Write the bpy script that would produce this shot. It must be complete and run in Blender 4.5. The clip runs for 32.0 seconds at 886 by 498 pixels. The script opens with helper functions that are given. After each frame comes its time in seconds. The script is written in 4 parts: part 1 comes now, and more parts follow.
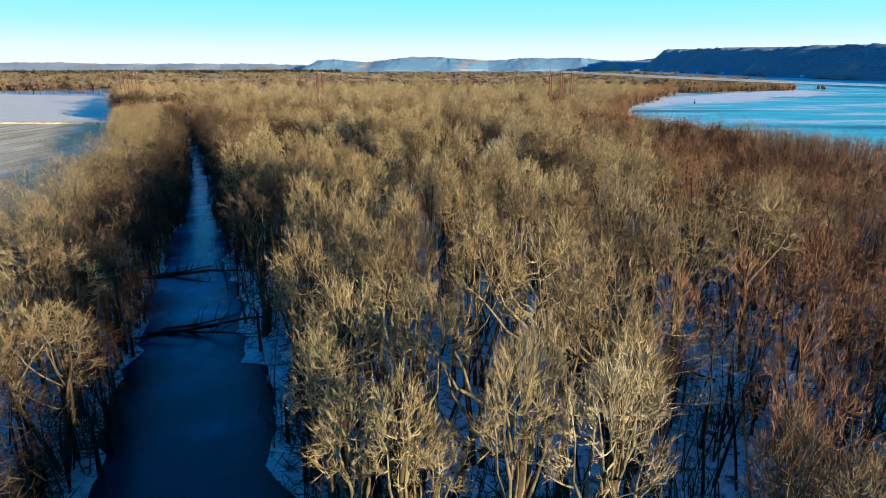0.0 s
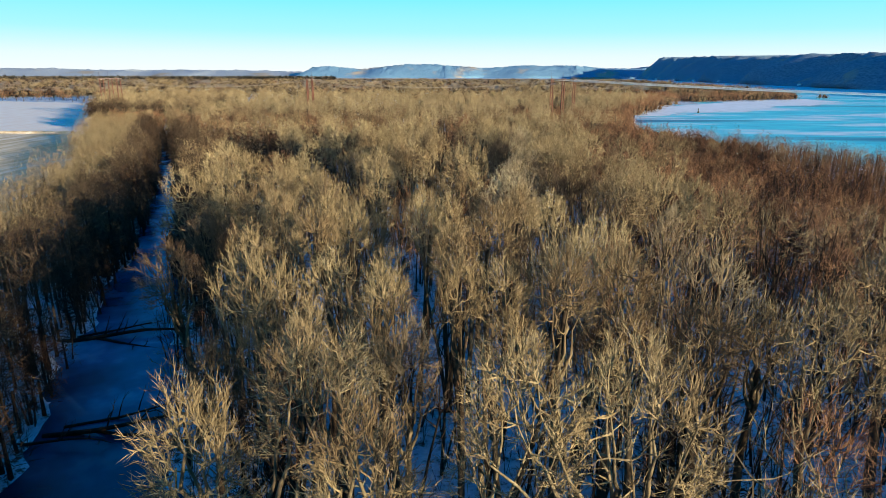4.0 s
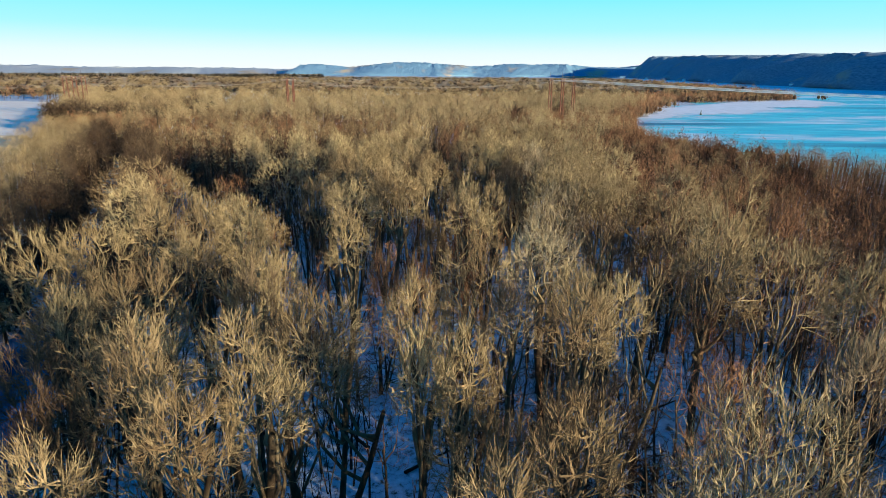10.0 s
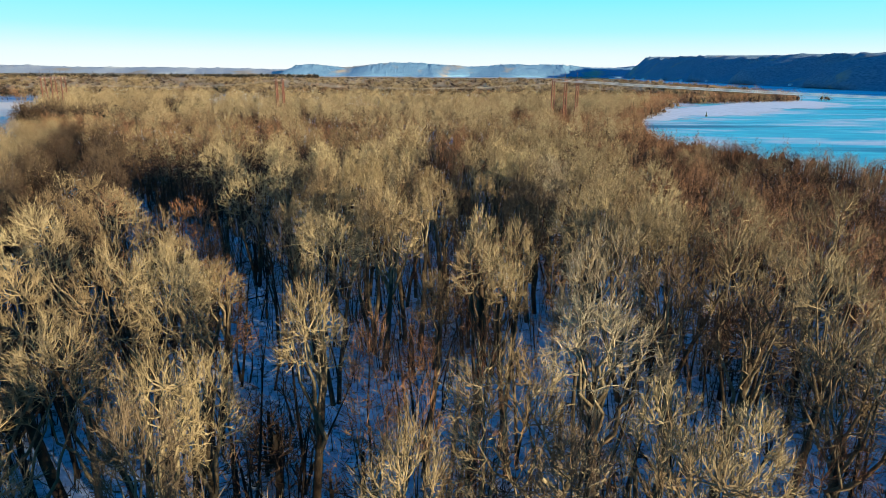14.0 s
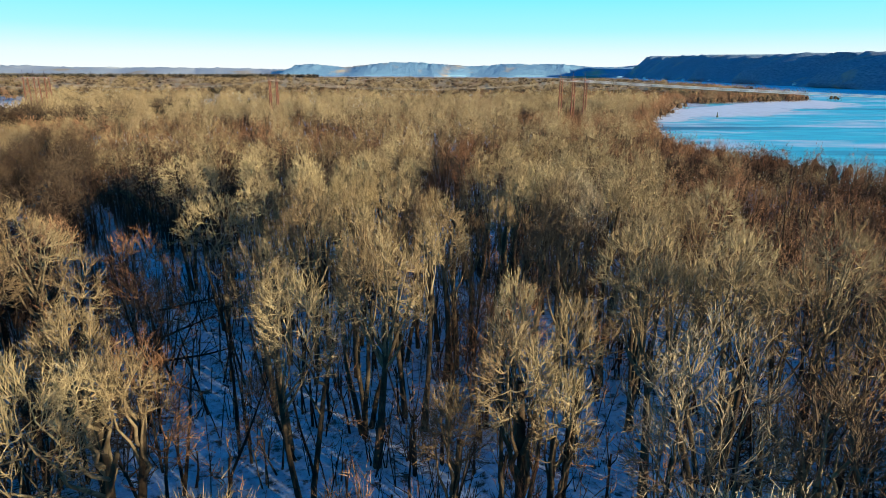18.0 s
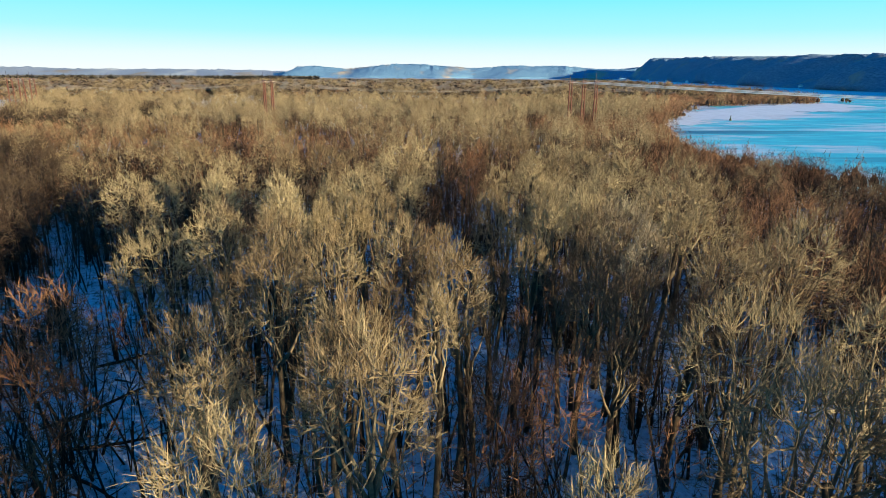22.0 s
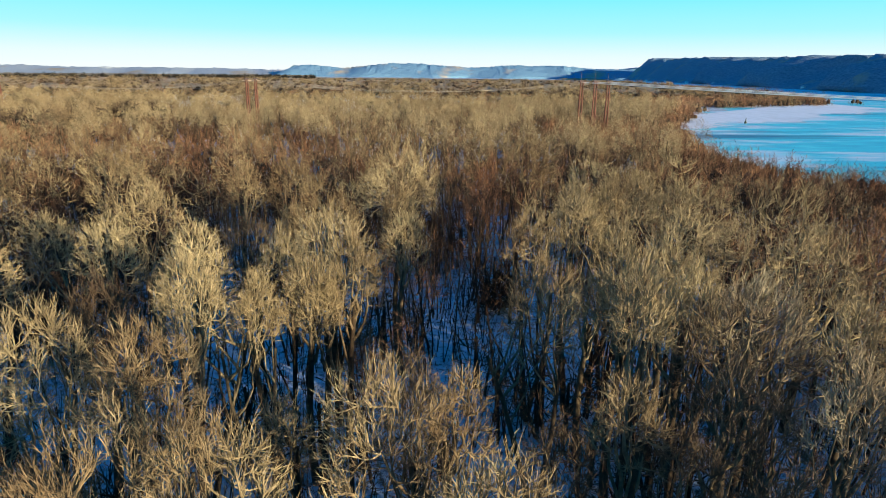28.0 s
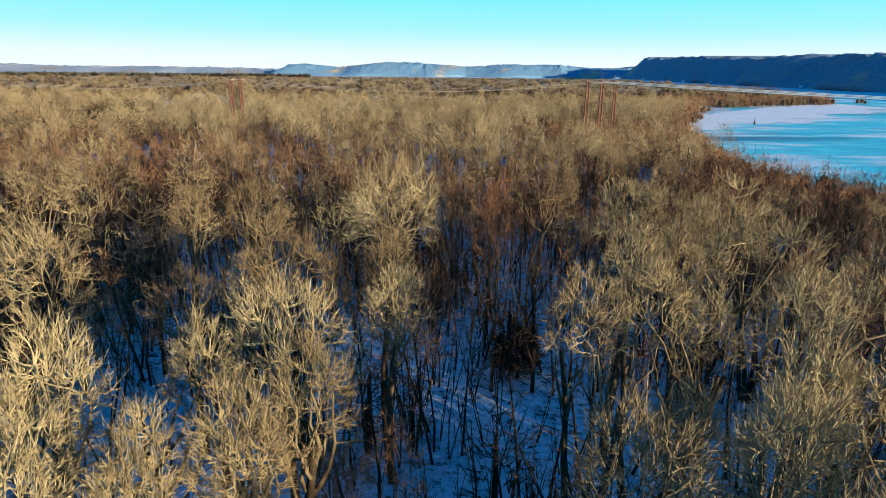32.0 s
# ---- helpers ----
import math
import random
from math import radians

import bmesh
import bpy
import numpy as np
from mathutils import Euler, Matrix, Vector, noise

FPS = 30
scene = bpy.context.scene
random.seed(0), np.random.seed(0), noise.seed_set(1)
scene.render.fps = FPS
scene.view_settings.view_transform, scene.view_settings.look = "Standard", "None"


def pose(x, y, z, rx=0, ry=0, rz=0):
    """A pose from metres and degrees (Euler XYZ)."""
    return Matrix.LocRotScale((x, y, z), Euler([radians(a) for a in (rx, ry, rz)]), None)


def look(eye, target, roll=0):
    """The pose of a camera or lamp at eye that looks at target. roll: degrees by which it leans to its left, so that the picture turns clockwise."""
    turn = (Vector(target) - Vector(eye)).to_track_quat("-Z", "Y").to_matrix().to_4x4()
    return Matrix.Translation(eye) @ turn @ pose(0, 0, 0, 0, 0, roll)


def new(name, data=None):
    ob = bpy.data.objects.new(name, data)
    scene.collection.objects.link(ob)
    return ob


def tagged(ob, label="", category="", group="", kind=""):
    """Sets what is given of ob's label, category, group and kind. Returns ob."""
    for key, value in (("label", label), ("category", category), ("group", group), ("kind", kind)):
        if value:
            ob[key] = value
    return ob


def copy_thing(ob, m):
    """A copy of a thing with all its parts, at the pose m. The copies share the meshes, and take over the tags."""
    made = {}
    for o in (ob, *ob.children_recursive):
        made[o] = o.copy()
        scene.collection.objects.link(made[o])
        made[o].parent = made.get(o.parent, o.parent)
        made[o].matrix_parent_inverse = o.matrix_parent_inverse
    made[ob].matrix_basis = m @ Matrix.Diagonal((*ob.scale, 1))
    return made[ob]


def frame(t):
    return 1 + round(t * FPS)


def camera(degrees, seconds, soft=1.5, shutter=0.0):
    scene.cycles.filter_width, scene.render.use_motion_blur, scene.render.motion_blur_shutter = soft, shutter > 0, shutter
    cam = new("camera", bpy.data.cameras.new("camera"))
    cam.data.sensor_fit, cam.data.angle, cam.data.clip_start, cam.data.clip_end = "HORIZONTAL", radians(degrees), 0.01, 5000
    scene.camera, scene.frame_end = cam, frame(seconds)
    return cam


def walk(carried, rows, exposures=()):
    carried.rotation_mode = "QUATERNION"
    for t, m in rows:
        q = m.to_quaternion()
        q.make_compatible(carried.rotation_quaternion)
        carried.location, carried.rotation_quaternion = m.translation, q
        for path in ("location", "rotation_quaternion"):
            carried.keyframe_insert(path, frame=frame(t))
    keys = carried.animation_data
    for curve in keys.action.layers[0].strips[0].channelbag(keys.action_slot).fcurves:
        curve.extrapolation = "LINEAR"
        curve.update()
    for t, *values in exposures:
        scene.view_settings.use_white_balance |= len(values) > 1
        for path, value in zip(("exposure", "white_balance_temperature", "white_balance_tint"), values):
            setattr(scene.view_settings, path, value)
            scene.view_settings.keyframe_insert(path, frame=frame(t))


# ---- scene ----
cam = camera(71.3, 32.0, soft=0.6)
METRES, EYE, TILT, LEAN, TURN = 155.0, 33.0, -16.5, 0.0, 0.0
ROWS = [
    (0.0, 0.0, 0.0, 0.0, 0.0, 0.0, -0.0),
    (0.5, -0.0001, 0.0168, 0.0054, -0.05, 0.1, 0.01),
    (1.0, -0.0004, 0.0337, 0.0109, -0.1, 0.22, -0.01),
    (1.5, -0.0008, 0.0508, 0.0163, -0.16, 0.37, -0.04),
    (2.0, -0.0012, 0.0677, 0.0214, -0.21, 0.46, -0.07),
    (2.5, -0.0016, 0.0842, 0.0264, -0.26, 0.54, -0.08),
    (3.0, -0.002, 0.1004, 0.031, -0.3, 0.61, -0.08),
    (3.5, -0.0025, 0.1165, 0.0357, -0.36, 0.62, -0.09),
    (5.5, -0.0048, 0.1812, 0.0574, -0.77, 0.49, -0.05),
    (6.0, -0.0053, 0.1968, 0.0626, -0.87, 0.45, -0.1),
    (6.5, -0.0059, 0.2123, 0.0675, -0.96, 0.43, -0.1),
    (7.0, -0.0065, 0.2277, 0.0723, -1.04, 0.41, -0.07),
    (7.5, -0.0069, 0.2428, 0.0769, -1.11, 0.42, -0.08),
    (8.0, -0.0073, 0.2579, 0.0819, -1.19, 0.41, -0.07),
    (8.5, -0.0078, 0.2729, 0.0866, -1.27, 0.44, -0.06),
    (9.0, -0.0082, 0.2877, 0.0913, -1.33, 0.44, -0.05),
    (9.5, -0.0086, 0.3026, 0.096, -1.38, 0.44, -0.02),
    (10.0, -0.009, 0.3174, 0.1007, -1.44, 0.45, -0.0),
    (10.5, -0.0095, 0.3323, 0.1053, -1.51, 0.44, -0.05),
    (11.0, -0.0098, 0.347, 0.1095, -1.53, 0.47, 0.0),
    (11.5, -0.0101, 0.3617, 0.1138, -1.58, 0.48, 0.02),
    (12.0, -0.0103, 0.3765, 0.118, -1.61, 0.48, 0.05),
    (12.5, -0.0105, 0.3914, 0.1222, -1.65, 0.46, 0.06),
    (13.0, -0.0108, 0.4061, 0.1262, -1.7, 0.46, 0.05),
    (13.5, -0.0111, 0.4206, 0.1305, -1.74, 0.46, 0.06),
    (14.0, -0.0113, 0.4351, 0.1348, -1.78, 0.48, 0.08),
    (14.5, -0.0116, 0.4495, 0.139, -1.81, 0.49, 0.09),
    (16.5, -0.0134, 0.5063, 0.1563, -1.94, 0.49, 0.17),
    (17.0, -0.0136, 0.5211, 0.1605, -1.87, 0.48, 0.14),
    (17.5, -0.0137, 0.5357, 0.1644, -1.8, 0.47, 0.16),
    (18.0, -0.0139, 0.5501, 0.1682, -1.74, 0.46, 0.16),
    (18.5, -0.0142, 0.5641, 0.1724, -1.69, 0.44, 0.18),
    (19.0, -0.0145, 0.5774, 0.1761, -1.66, 0.43, 0.16),
    (19.5, -0.0148, 0.5917, 0.1801, -1.63, 0.42, 0.13),
    (20.0, -0.0151, 0.6059, 0.1843, -1.6, 0.44, 0.17),
    (20.5, -0.0153, 0.62, 0.1885, -1.59, 0.48, 0.16),
    (21.0, -0.0154, 0.6345, 0.1923, -1.58, 0.54, 0.12),
    (21.5, -0.0155, 0.6487, 0.196, -1.56, 0.58, 0.1),
    (22.0, -0.0158, 0.6629, 0.1995, -1.58, 0.61, 0.07),
    (22.5, -0.016, 0.677, 0.2032, -1.58, 0.63, 0.05),
    (23.0, -0.0162, 0.6913, 0.2069, -1.59, 0.65, 0.03),
    (23.5, -0.0163, 0.7055, 0.2107, -1.6, 0.66, 0.02),
    (24.0, -0.0164, 0.7198, 0.2146, -1.63, 0.67, -0.01),
    (24.5, -0.0166, 0.7344, 0.2187, -1.66, 0.67, -0.03),
    (25.0, -0.0167, 0.7492, 0.2227, -1.68, 0.67, -0.04),
    (25.5, -0.0169, 0.7641, 0.227, -1.72, 0.65, -0.04),
    (27.5, -0.0175, 0.8236, 0.2437, -1.84, 0.58, -0.05),
    (28.0, -0.0179, 0.8387, 0.2481, -1.88, 0.58, -0.07),
    (28.5, -0.0181, 0.8538, 0.2525, -1.91, 0.59, -0.04),
    (29.0, -0.0182, 0.8689, 0.2571, -1.95, 0.55, -0.02),
    (29.5, -0.0183, 0.8839, 0.2615, -1.99, 0.54, -0.01),
    (30.0, -0.0186, 0.8989, 0.2659, -2.05, 0.53, -0.01),
    (30.5, -0.0187, 0.914, 0.2702, -2.1, 0.52, 0.02),
    (31.0, -0.0189, 0.9289, 0.2745, -2.16, 0.52, 0.01),
    (31.5, -0.019, 0.9438, 0.2788, -2.2, 0.51, 0.02),
    (32.0, -0.0192, 0.9587, 0.2831, -2.25, 0.49, 0.04),
]
walk(cam, [(t, pose(0, 0, EYE, TILT, LEAN, TURN) @ pose(METRES * x, METRES * y, METRES * z, 90 + pitch, roll, yaw)) for t, x, y, z, yaw, pitch, roll in ROWS])

# ---- world, sun, exposure ----
SUN_AZ, SUN_EL = 134.0, 8.6            # degrees clockwise from ahead, and above the horizon
EXPOSURE = 1.04
scene.view_settings.exposure = EXPOSURE
world = bpy.data.worlds.new("winter_sky")
scene.world = world
world.use_nodes = True
wn, wl = world.node_tree.nodes, world.node_tree.links
wn.clear()
sky = wn.new("ShaderNodeTexSky")
sky.sky_type = 'NISHITA'
sky.sun_disc = False
sky.sun_elevation = radians(SUN_EL)
sky.sun_rotation = radians(SUN_AZ)
sky.air_density, sky.dust_density, sky.ozone_density = 1.0, 0.3, 2.0
# clear winter air: near white at the horizon, turquoise just above it, deep blue overhead
coord = wn.new("ShaderNodeTexCoord")
split = wn.new("ShaderNodeSeparateXYZ")
wl.new(coord.outputs["Generated"], split.inputs[0])
tone = wn.new("ShaderNodeValToRGB")
for _ in range(4):
    tone.color_ramp.elements.new(0.5)
for e, (p_, c_) in zip(tone.color_ramp.elements, [(0.0, (0.95, 1.0, 1.0)), (0.025, (0.82, 0.98, 1.0)), (0.06, (0.42, 0.94, 1.0)), (0.12, (0.17, 0.88, 1.05)), (0.22, (0.0, 0.24, 0.70)), (1.0, (0.0, 0.122, 0.39))]):
    e.position, e.color = p_, (*c_, 1)
wl.new(split.outputs["Z"], tone.inputs[0])
grade = wn.new("ShaderNodeMix")
grade.data_type = 'RGBA'
grade.inputs[0].default_value = 0.97
gain = wn.new("ShaderNodeMix")
gain.data_type, gain.blend_type = 'RGBA', 'MULTIPLY'
gain.inputs[0].default_value = 1.0
gain.inputs[7].default_value = (0.06, 0.10, 0.16, 1)
wl.new(sky.outputs[0], gain.inputs[6])
wl.new(gain.outputs[2], grade.inputs[6])
wl.new(tone.outputs[0], grade.inputs[7])
bg = wn.new("ShaderNodeBackground")
bg.inputs["Strength"].default_value = 0.5
wo = wn.new("ShaderNodeOutputWorld")
wl.new(grade.outputs[2], bg.inputs[0])
wl.new(bg.outputs[0], wo.inputs[0])
sun = new("sun", bpy.data.lights.new("sun", 'SUN'))
sun.data.energy, sun.data.angle, sun.data.color = 5.0, radians(0.6), (1.0, 0.84, 0.58)
SUN_DIR = Vector((math.sin(radians(SUN_AZ)) * math.cos(radians(SUN_EL)), math.cos(radians(SUN_AZ)) * math.cos(radians(SUN_EL)), math.sin(radians(SUN_EL))))
sun.matrix_world = look(SUN_DIR * 300, (0, 0, 0))


# ---- materials ----
def material(name, rough=0.8, metal=0.0, spec=0.3):
    m = bpy.data.materials.new(name)
    m.use_nodes = True
    b = m.node_tree.nodes["Principled BSDF"]
    b.inputs["Roughness"].default_value = rough
    b.inputs["Metallic"].default_value = metal
    b.inputs["Specular IOR Level"].default_value = spec
    return m, m.node_tree.nodes, m.node_tree.links, b


def place(n, l, scale=(1, 1, 1)):
    geo = n.new("ShaderNodeNewGeometry")
    mp = n.new("ShaderNodeMapping")
    mp.inputs["Scale"].default_value = scale
    l.new(geo.outputs["Position"], mp.inputs["Vector"])
    return mp.outputs[0]


def noise_of(n, l, vec, scale, detail=4.0, rough=0.55):
    t = n.new("ShaderNodeTexNoise")
    t.inputs["Scale"].default_value, t.inputs["Detail"].default_value, t.inputs["Roughness"].default_value = scale, detail, rough
    l.new(vec, t.inputs["Vector"])
    return t.outputs["Fac"]


def ramp(n, l, fac, stops):
    r = n.new("ShaderNodeValToRGB")
    while len(r.color_ramp.elements) < len(stops):
        r.color_ramp.elements.new(0.5)
    for e, (p, c) in zip(r.color_ramp.elements, stops):
        e.position, e.color = p, (*c, 1)
    l.new(fac, r.inputs[0])
    return r.outputs[0]


def mix(n, l, fac, a, b, kind='MIX'):
    x = n.new("ShaderNodeMix")
    x.data_type, x.blend_type = 'RGBA', kind
    for sock, v in ((x.inputs[0], fac), (x.inputs[6], a), (x.inputs[7], b)):
        if isinstance(v, (int, float)):
            sock.default_value = v
        elif isinstance(v, tuple):
            sock.default_value = (*v, 1)
        else:
            l.new(v, sock)
    return x.outputs[2]


def bump(n, l, b, height, strength, distance):
    u = n.new("ShaderNodeBump")
    u.inputs["Strength"].default_value, u.inputs["Distance"].default_value = strength, distance
    l.new(height, u.inputs["Height"])
    l.new(u.outputs[0], b.inputs["Normal"])


def wood_material(name, dark, light, patch=0.09, fine=1.7, per_thing=0.0):
    """Bark and twigs: fine mottling, and a slow drift of tone from tree to tree."""
    m, n, l, b = material(name, 0.85, 0, 0.15)
    p = place(n, l)
    c = ramp(n, l, noise_of(n, l, p, fine, 3), [(0.3, dark), (0.7, light)])
    slow = ramp(n, l, noise_of(n, l, p, patch, 2), [(0.38, (0.60, 0.52, 0.48)), (0.60, (1.12, 1.10, 1.02))])
    c = mix(n, l, 1.0, c, slow, 'MULTIPLY')
    if per_thing:
        info = n.new("ShaderNodeObjectInfo")
        own = ramp(n, l, info.outputs["Random"], [(0.0, (0.84, 0.80, 0.74)), (1.0, (1.14, 1.12, 1.06))])
        c = mix(n, l, per_thing, c, mix(n, l, 1.0, c, own, 'MULTIPLY'))
    l.new(c, b.inputs["Base Color"])
    return m


# trunk bark darker than the limbs: canopy shade is put into its colour
BARK = wood_material("bark", (0.04, 0.031, 0.022), (0.11, 0.086, 0.056))
TWIG = wood_material("twigs_tan", (0.135, 0.109, 0.066), (0.44, 0.37, 0.238), per_thing=1.0)
TWIG_PALE = wood_material("twigs_pale", (0.165, 0.14, 0.098), (0.42, 0.37, 0.275), per_thing=1.0)
TWIG_BROWN = wood_material("twigs_brown", (0.155, 0.088, 0.055), (0.34, 0.203, 0.128), per_thing=1.0)
LIMB = wood_material("limbs", (0.09, 0.074, 0.05), (0.29, 0.245, 0.165), per_thing=1.0)
# grey-brown of duller trees, darkened too for trees on the shaded side
TWIG_GREY = wood_material("twigs_grey", (0.075, 0.058, 0.042), (0.20, 0.158, 0.115), per_thing=1.0)
# near-black bark: shade under the canopy put into the colour; also for logs
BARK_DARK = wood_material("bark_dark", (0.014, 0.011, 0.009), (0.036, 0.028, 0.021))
# grey-brown twigs darkened for understory shade; also the far grey woods
TWIG_SHADE_GREY = wood_material("twigs_shade_grey", (0.045, 0.032, 0.022), (0.115, 0.083, 0.055))
# darkest twigs: shade under the trees is put into their colour
TWIG_SHADE_UMBER = wood_material("twigs_shade_umber", (0.028, 0.018, 0.013), (0.075, 0.048, 0.034))
EVERGREEN = wood_material("evergreen", (0.010, 0.011, 0.009), (0.026, 0.026, 0.02))


def snow_material():
    m, n, l, b = material("snow", 0.7, 0, 0.3)
    p = place(n, l)
    # leaf litter, and a snow tone lowered and blued for the forest shade
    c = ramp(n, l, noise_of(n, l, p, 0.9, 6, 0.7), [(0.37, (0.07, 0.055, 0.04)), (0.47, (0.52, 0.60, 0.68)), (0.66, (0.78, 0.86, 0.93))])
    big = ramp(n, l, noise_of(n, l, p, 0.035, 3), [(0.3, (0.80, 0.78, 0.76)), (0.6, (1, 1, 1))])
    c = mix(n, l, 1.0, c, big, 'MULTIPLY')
    l.new(c, b.inputs["Base Color"])
    bump(n, l, b, noise_of(n, l, p, 1.4, 5), 0.6, 0.25)
    return m


def field_material(name, patchy, clean):
    m, n, l, b = material(name, 0.75, 0, 0.25)
    p = place(n, l)
    rows = place(n, l, (0.5, 0.06, 1))
    c = ramp(n, l, noise_of(n, l, rows, 0.5, 5, 0.65), [(0.35, patchy), (0.6, clean)])
    l.new(c, b.inputs["Base Color"])
    bump(n, l, b, noise_of(n, l, p, 0.8, 4), 0.4, 0.2)
    return m


def stubble_material():
    m, n, l, b = material("stubble", 0.85, 0, 0.15)
    p = place(n, l)
    rows = place(n, l, (0.35, 0.03, 1))
    c = ramp(n, l, noise_of(n, l, rows, 0.6, 6, 0.7), [(0.36, (0.50, 0.36, 0.19)), (0.52, (0.74, 0.58, 0.37)), (0.70, (0.94, 0.86, 0.74))])
    l.new(c, b.inputs["Base Color"])
    bump(n, l, b, noise_of(n, l, p, 1.1, 5), 0.7, 0.25)
    return m


def ice_material():
    """River ice: blue-green clear ice with wind-blown snow in long streaks, open leads of dark water."""
    m, n, l, b = material("river_ice", 0.35, 0, 0.3)
    p = place(n, l, (0.35, 1.0, 1))
    streak = noise_of(n, l, p, 0.022, 6, 0.62)
    fine = noise_of(n, l, place(n, l, (0.4, 1, 1)), 0.09, 5, 0.6)
    # ice tint, with the turquoise sky's reflection put into the colour
    ice = ramp(n, l, fine, [(0.3, (0.03, 0.46, 0.60)), (0.6, (0.08, 0.72, 0.80)), (0.8, (0.32, 0.84, 0.86))])
    fac = ramp(n, l, streak, [(0.50, (0, 0, 0)), (0.60, (1, 1, 1))])
    c = mix(n, l, fac, ice, (0.80, 0.83, 0.86))
    lead = ramp(n, l, noise_of(n, l, place(n, l, (0.16, 1, 1)), 0.016, 4, 0.5), [(0.58, (0, 0, 0)), (0.66, (1, 1, 1))])
    c = mix(n, l, lead, c, (0.03, 0.12, 0.22))
    l.new(c, b.inputs["Base Color"])
    bump(n, l, b, fine, 0.15, 0.3)
    return m


def creek_material():
    """Black open water where the creek is wide, thin blue ice further up, with a ragged edge between them."""
    m, n, l, b = material("creek_ice", 0.25, 0, 0.35)
    p = place(n, l)
    ice = ramp(n, l, noise_of(n, l, p, 0.09, 4, 0.55), [(0.38, (0.010, 0.045, 0.11)), (0.54, (0.035, 0.13, 0.27)), (0.70, (0.20, 0.42, 0.58))])
    water = ramp(n, l, noise_of(n, l, p, 0.07, 4, 0.55), [(0.42, (0.002, 0.006, 0.018)), (0.60, (0.005, 0.020, 0.055)), (0.75, (0.03, 0.10, 0.20))])
    split_ = n.new("ShaderNodeSeparateXYZ")
    l.new(p, split_.inputs[0])
    add = n.new("ShaderNodeMath")
    add.operation = 'MULTIPLY_ADD'
    l.new(noise_of(n, l, p, 0.06, 4, 0.6), add.inputs[0])
    add.inputs[1].default_value = 60.0
    l.new(split_.outputs["Y"], add.inputs[2])
    span = n.new("ShaderNodeMapRange")
    span.inputs["From Min"].default_value, span.inputs["From Max"].default_value = 92.0, 122.0
    l.new(add.outputs[0], span.inputs["Value"])
    l.new(mix(n, l, span.outputs[0], water, ice), b.inputs["Base Color"])
    bump(n, l, b, noise_of(n, l, p, 0.7, 4), 0.1, 0.08)
    return m


def bluff_material(name, a, c2, scale=0.02):
    m, n, l, b = material(name, 0.9, 0, 0.1)
    p = place(n, l)
    grain = noise_of(n, l, place(n, l, (1, 1, 2.5)), 0.11, 5, 0.7)
    c = ramp(n, l, grain, [(0.35, a), (0.65, c2)])
    bare = ramp(n, l, noise_of(n, l, p, scale * 0.35, 4, 0.6), [(0.56, (0, 0, 0)), (0.66, (1, 1, 1))])
    c = mix(n, l, bare, c, (0.42, 0.36, 0.28))
    l.new(c, b.inputs["Base Color"])
    bump(n, l, b, grain, 1.0, 6.0)
    return m


# field snow: the low sun's pinkish warmth is put into its colour
SNOW, FIELD, STUBBLE, ICE, CREEK = snow_material(), field_material("field_snow_sun_tint", (0.90, 0.75, 0.60), (0.97, 0.87, 0.75)), stubble_material(), ice_material(), creek_material()
BARE_BAR = field_material("bar_snow", (0.74, 0.78, 0.80), (0.86, 0.90, 0.93))
# river bluff: woods with a blue haze tint in the colour
BLUFF_HAZE = bluff_material("bluff_woods_haze", (0.10, 0.19, 0.28), (0.26, 0.36, 0.44))
# far bluffs: blue distance haze is mixed into the base colour
FARHILL_HAZE = bluff_material("far_hill_woods_haze", (0.10, 0.235, 0.38), (0.19, 0.345, 0.48), 0.008)
# pale grey-blue of the low hills: haze put into the colour
PALEHILL_HAZE = bluff_material("pale_hill_woods_haze", (0.30, 0.36, 0.42), (0.44, 0.49, 0.53), 0.008)
CANOPY = bluff_material("far_canopy", (0.20, 0.155, 0.10), (0.42, 0.335, 0.22), 0.01)


def plain(name, col, rough=0.6, metal=0.0, var=0.25):
    m, n, l, b = material(name, rough, metal, 0.4)
    p = place(n, l)
    lo = tuple(v * (1 - var) for v in col)
    hi = tuple(min(1, v * (1 + var)) for v in col)
    l.new(ramp(n, l, noise_of(n, l, p, 0.8, 4), [(0.3, lo), (0.7, hi)]), b.inputs["Base Color"])
    return m


RUST = plain("weathering_steel", (0.13, 0.05, 0.033), 0.75, 0.2)
ARM = plain("dark_steel", (0.08, 0.06, 0.06), 0.6, 0.4)
# river-side cables: sun glare is put into the pale metal colour
WIRE = plain("aluminium_wire", (0.92, 0.88, 0.80), 0.45, 0.0, 0.05)
GLASSY = plain("porcelain", (0.55, 0.42, 0.32), 0.3)
# the same cable in a darker colour, for spans without that glare
WIRE_DULL = plain("aluminium_wire_dim", (0.30, 0.27, 0.22), 0.6, 0.1, 0.05)
WHITE = plain("white_paint", (0.80, 0.80, 0.80), 0.6, 0, 0.06)
ROOF = plain("snowy_roof", (0.45, 0.45, 0.48), 0.8, 0, 0.15)
BUOY = plain("buoy_paint", (0.05, 0.07, 0.05), 0.5)

# ---- plan of the place ----
rng = np.random.default_rng(7)


def shore(y):
    """The river's near bank: its x at y."""
    return np.interp(y, [-600, 0, 120, 200, 260, 310, 340, 375, 430, 530, 610, 690, 800, 860, 900, 1000, 1500, 2500, 3500, 4600],
                     [225, 205, 184, 165, 151, 118, 106, 109, 126, 160, 205, 240, 320, 420, 505, 540, 640, 850, 1040, 1250])


def far_shore(y):
    return np.interp(y, [-600, 0, 1500, 3000, 4600], [1000, 980, 1030, 1190, 1330])


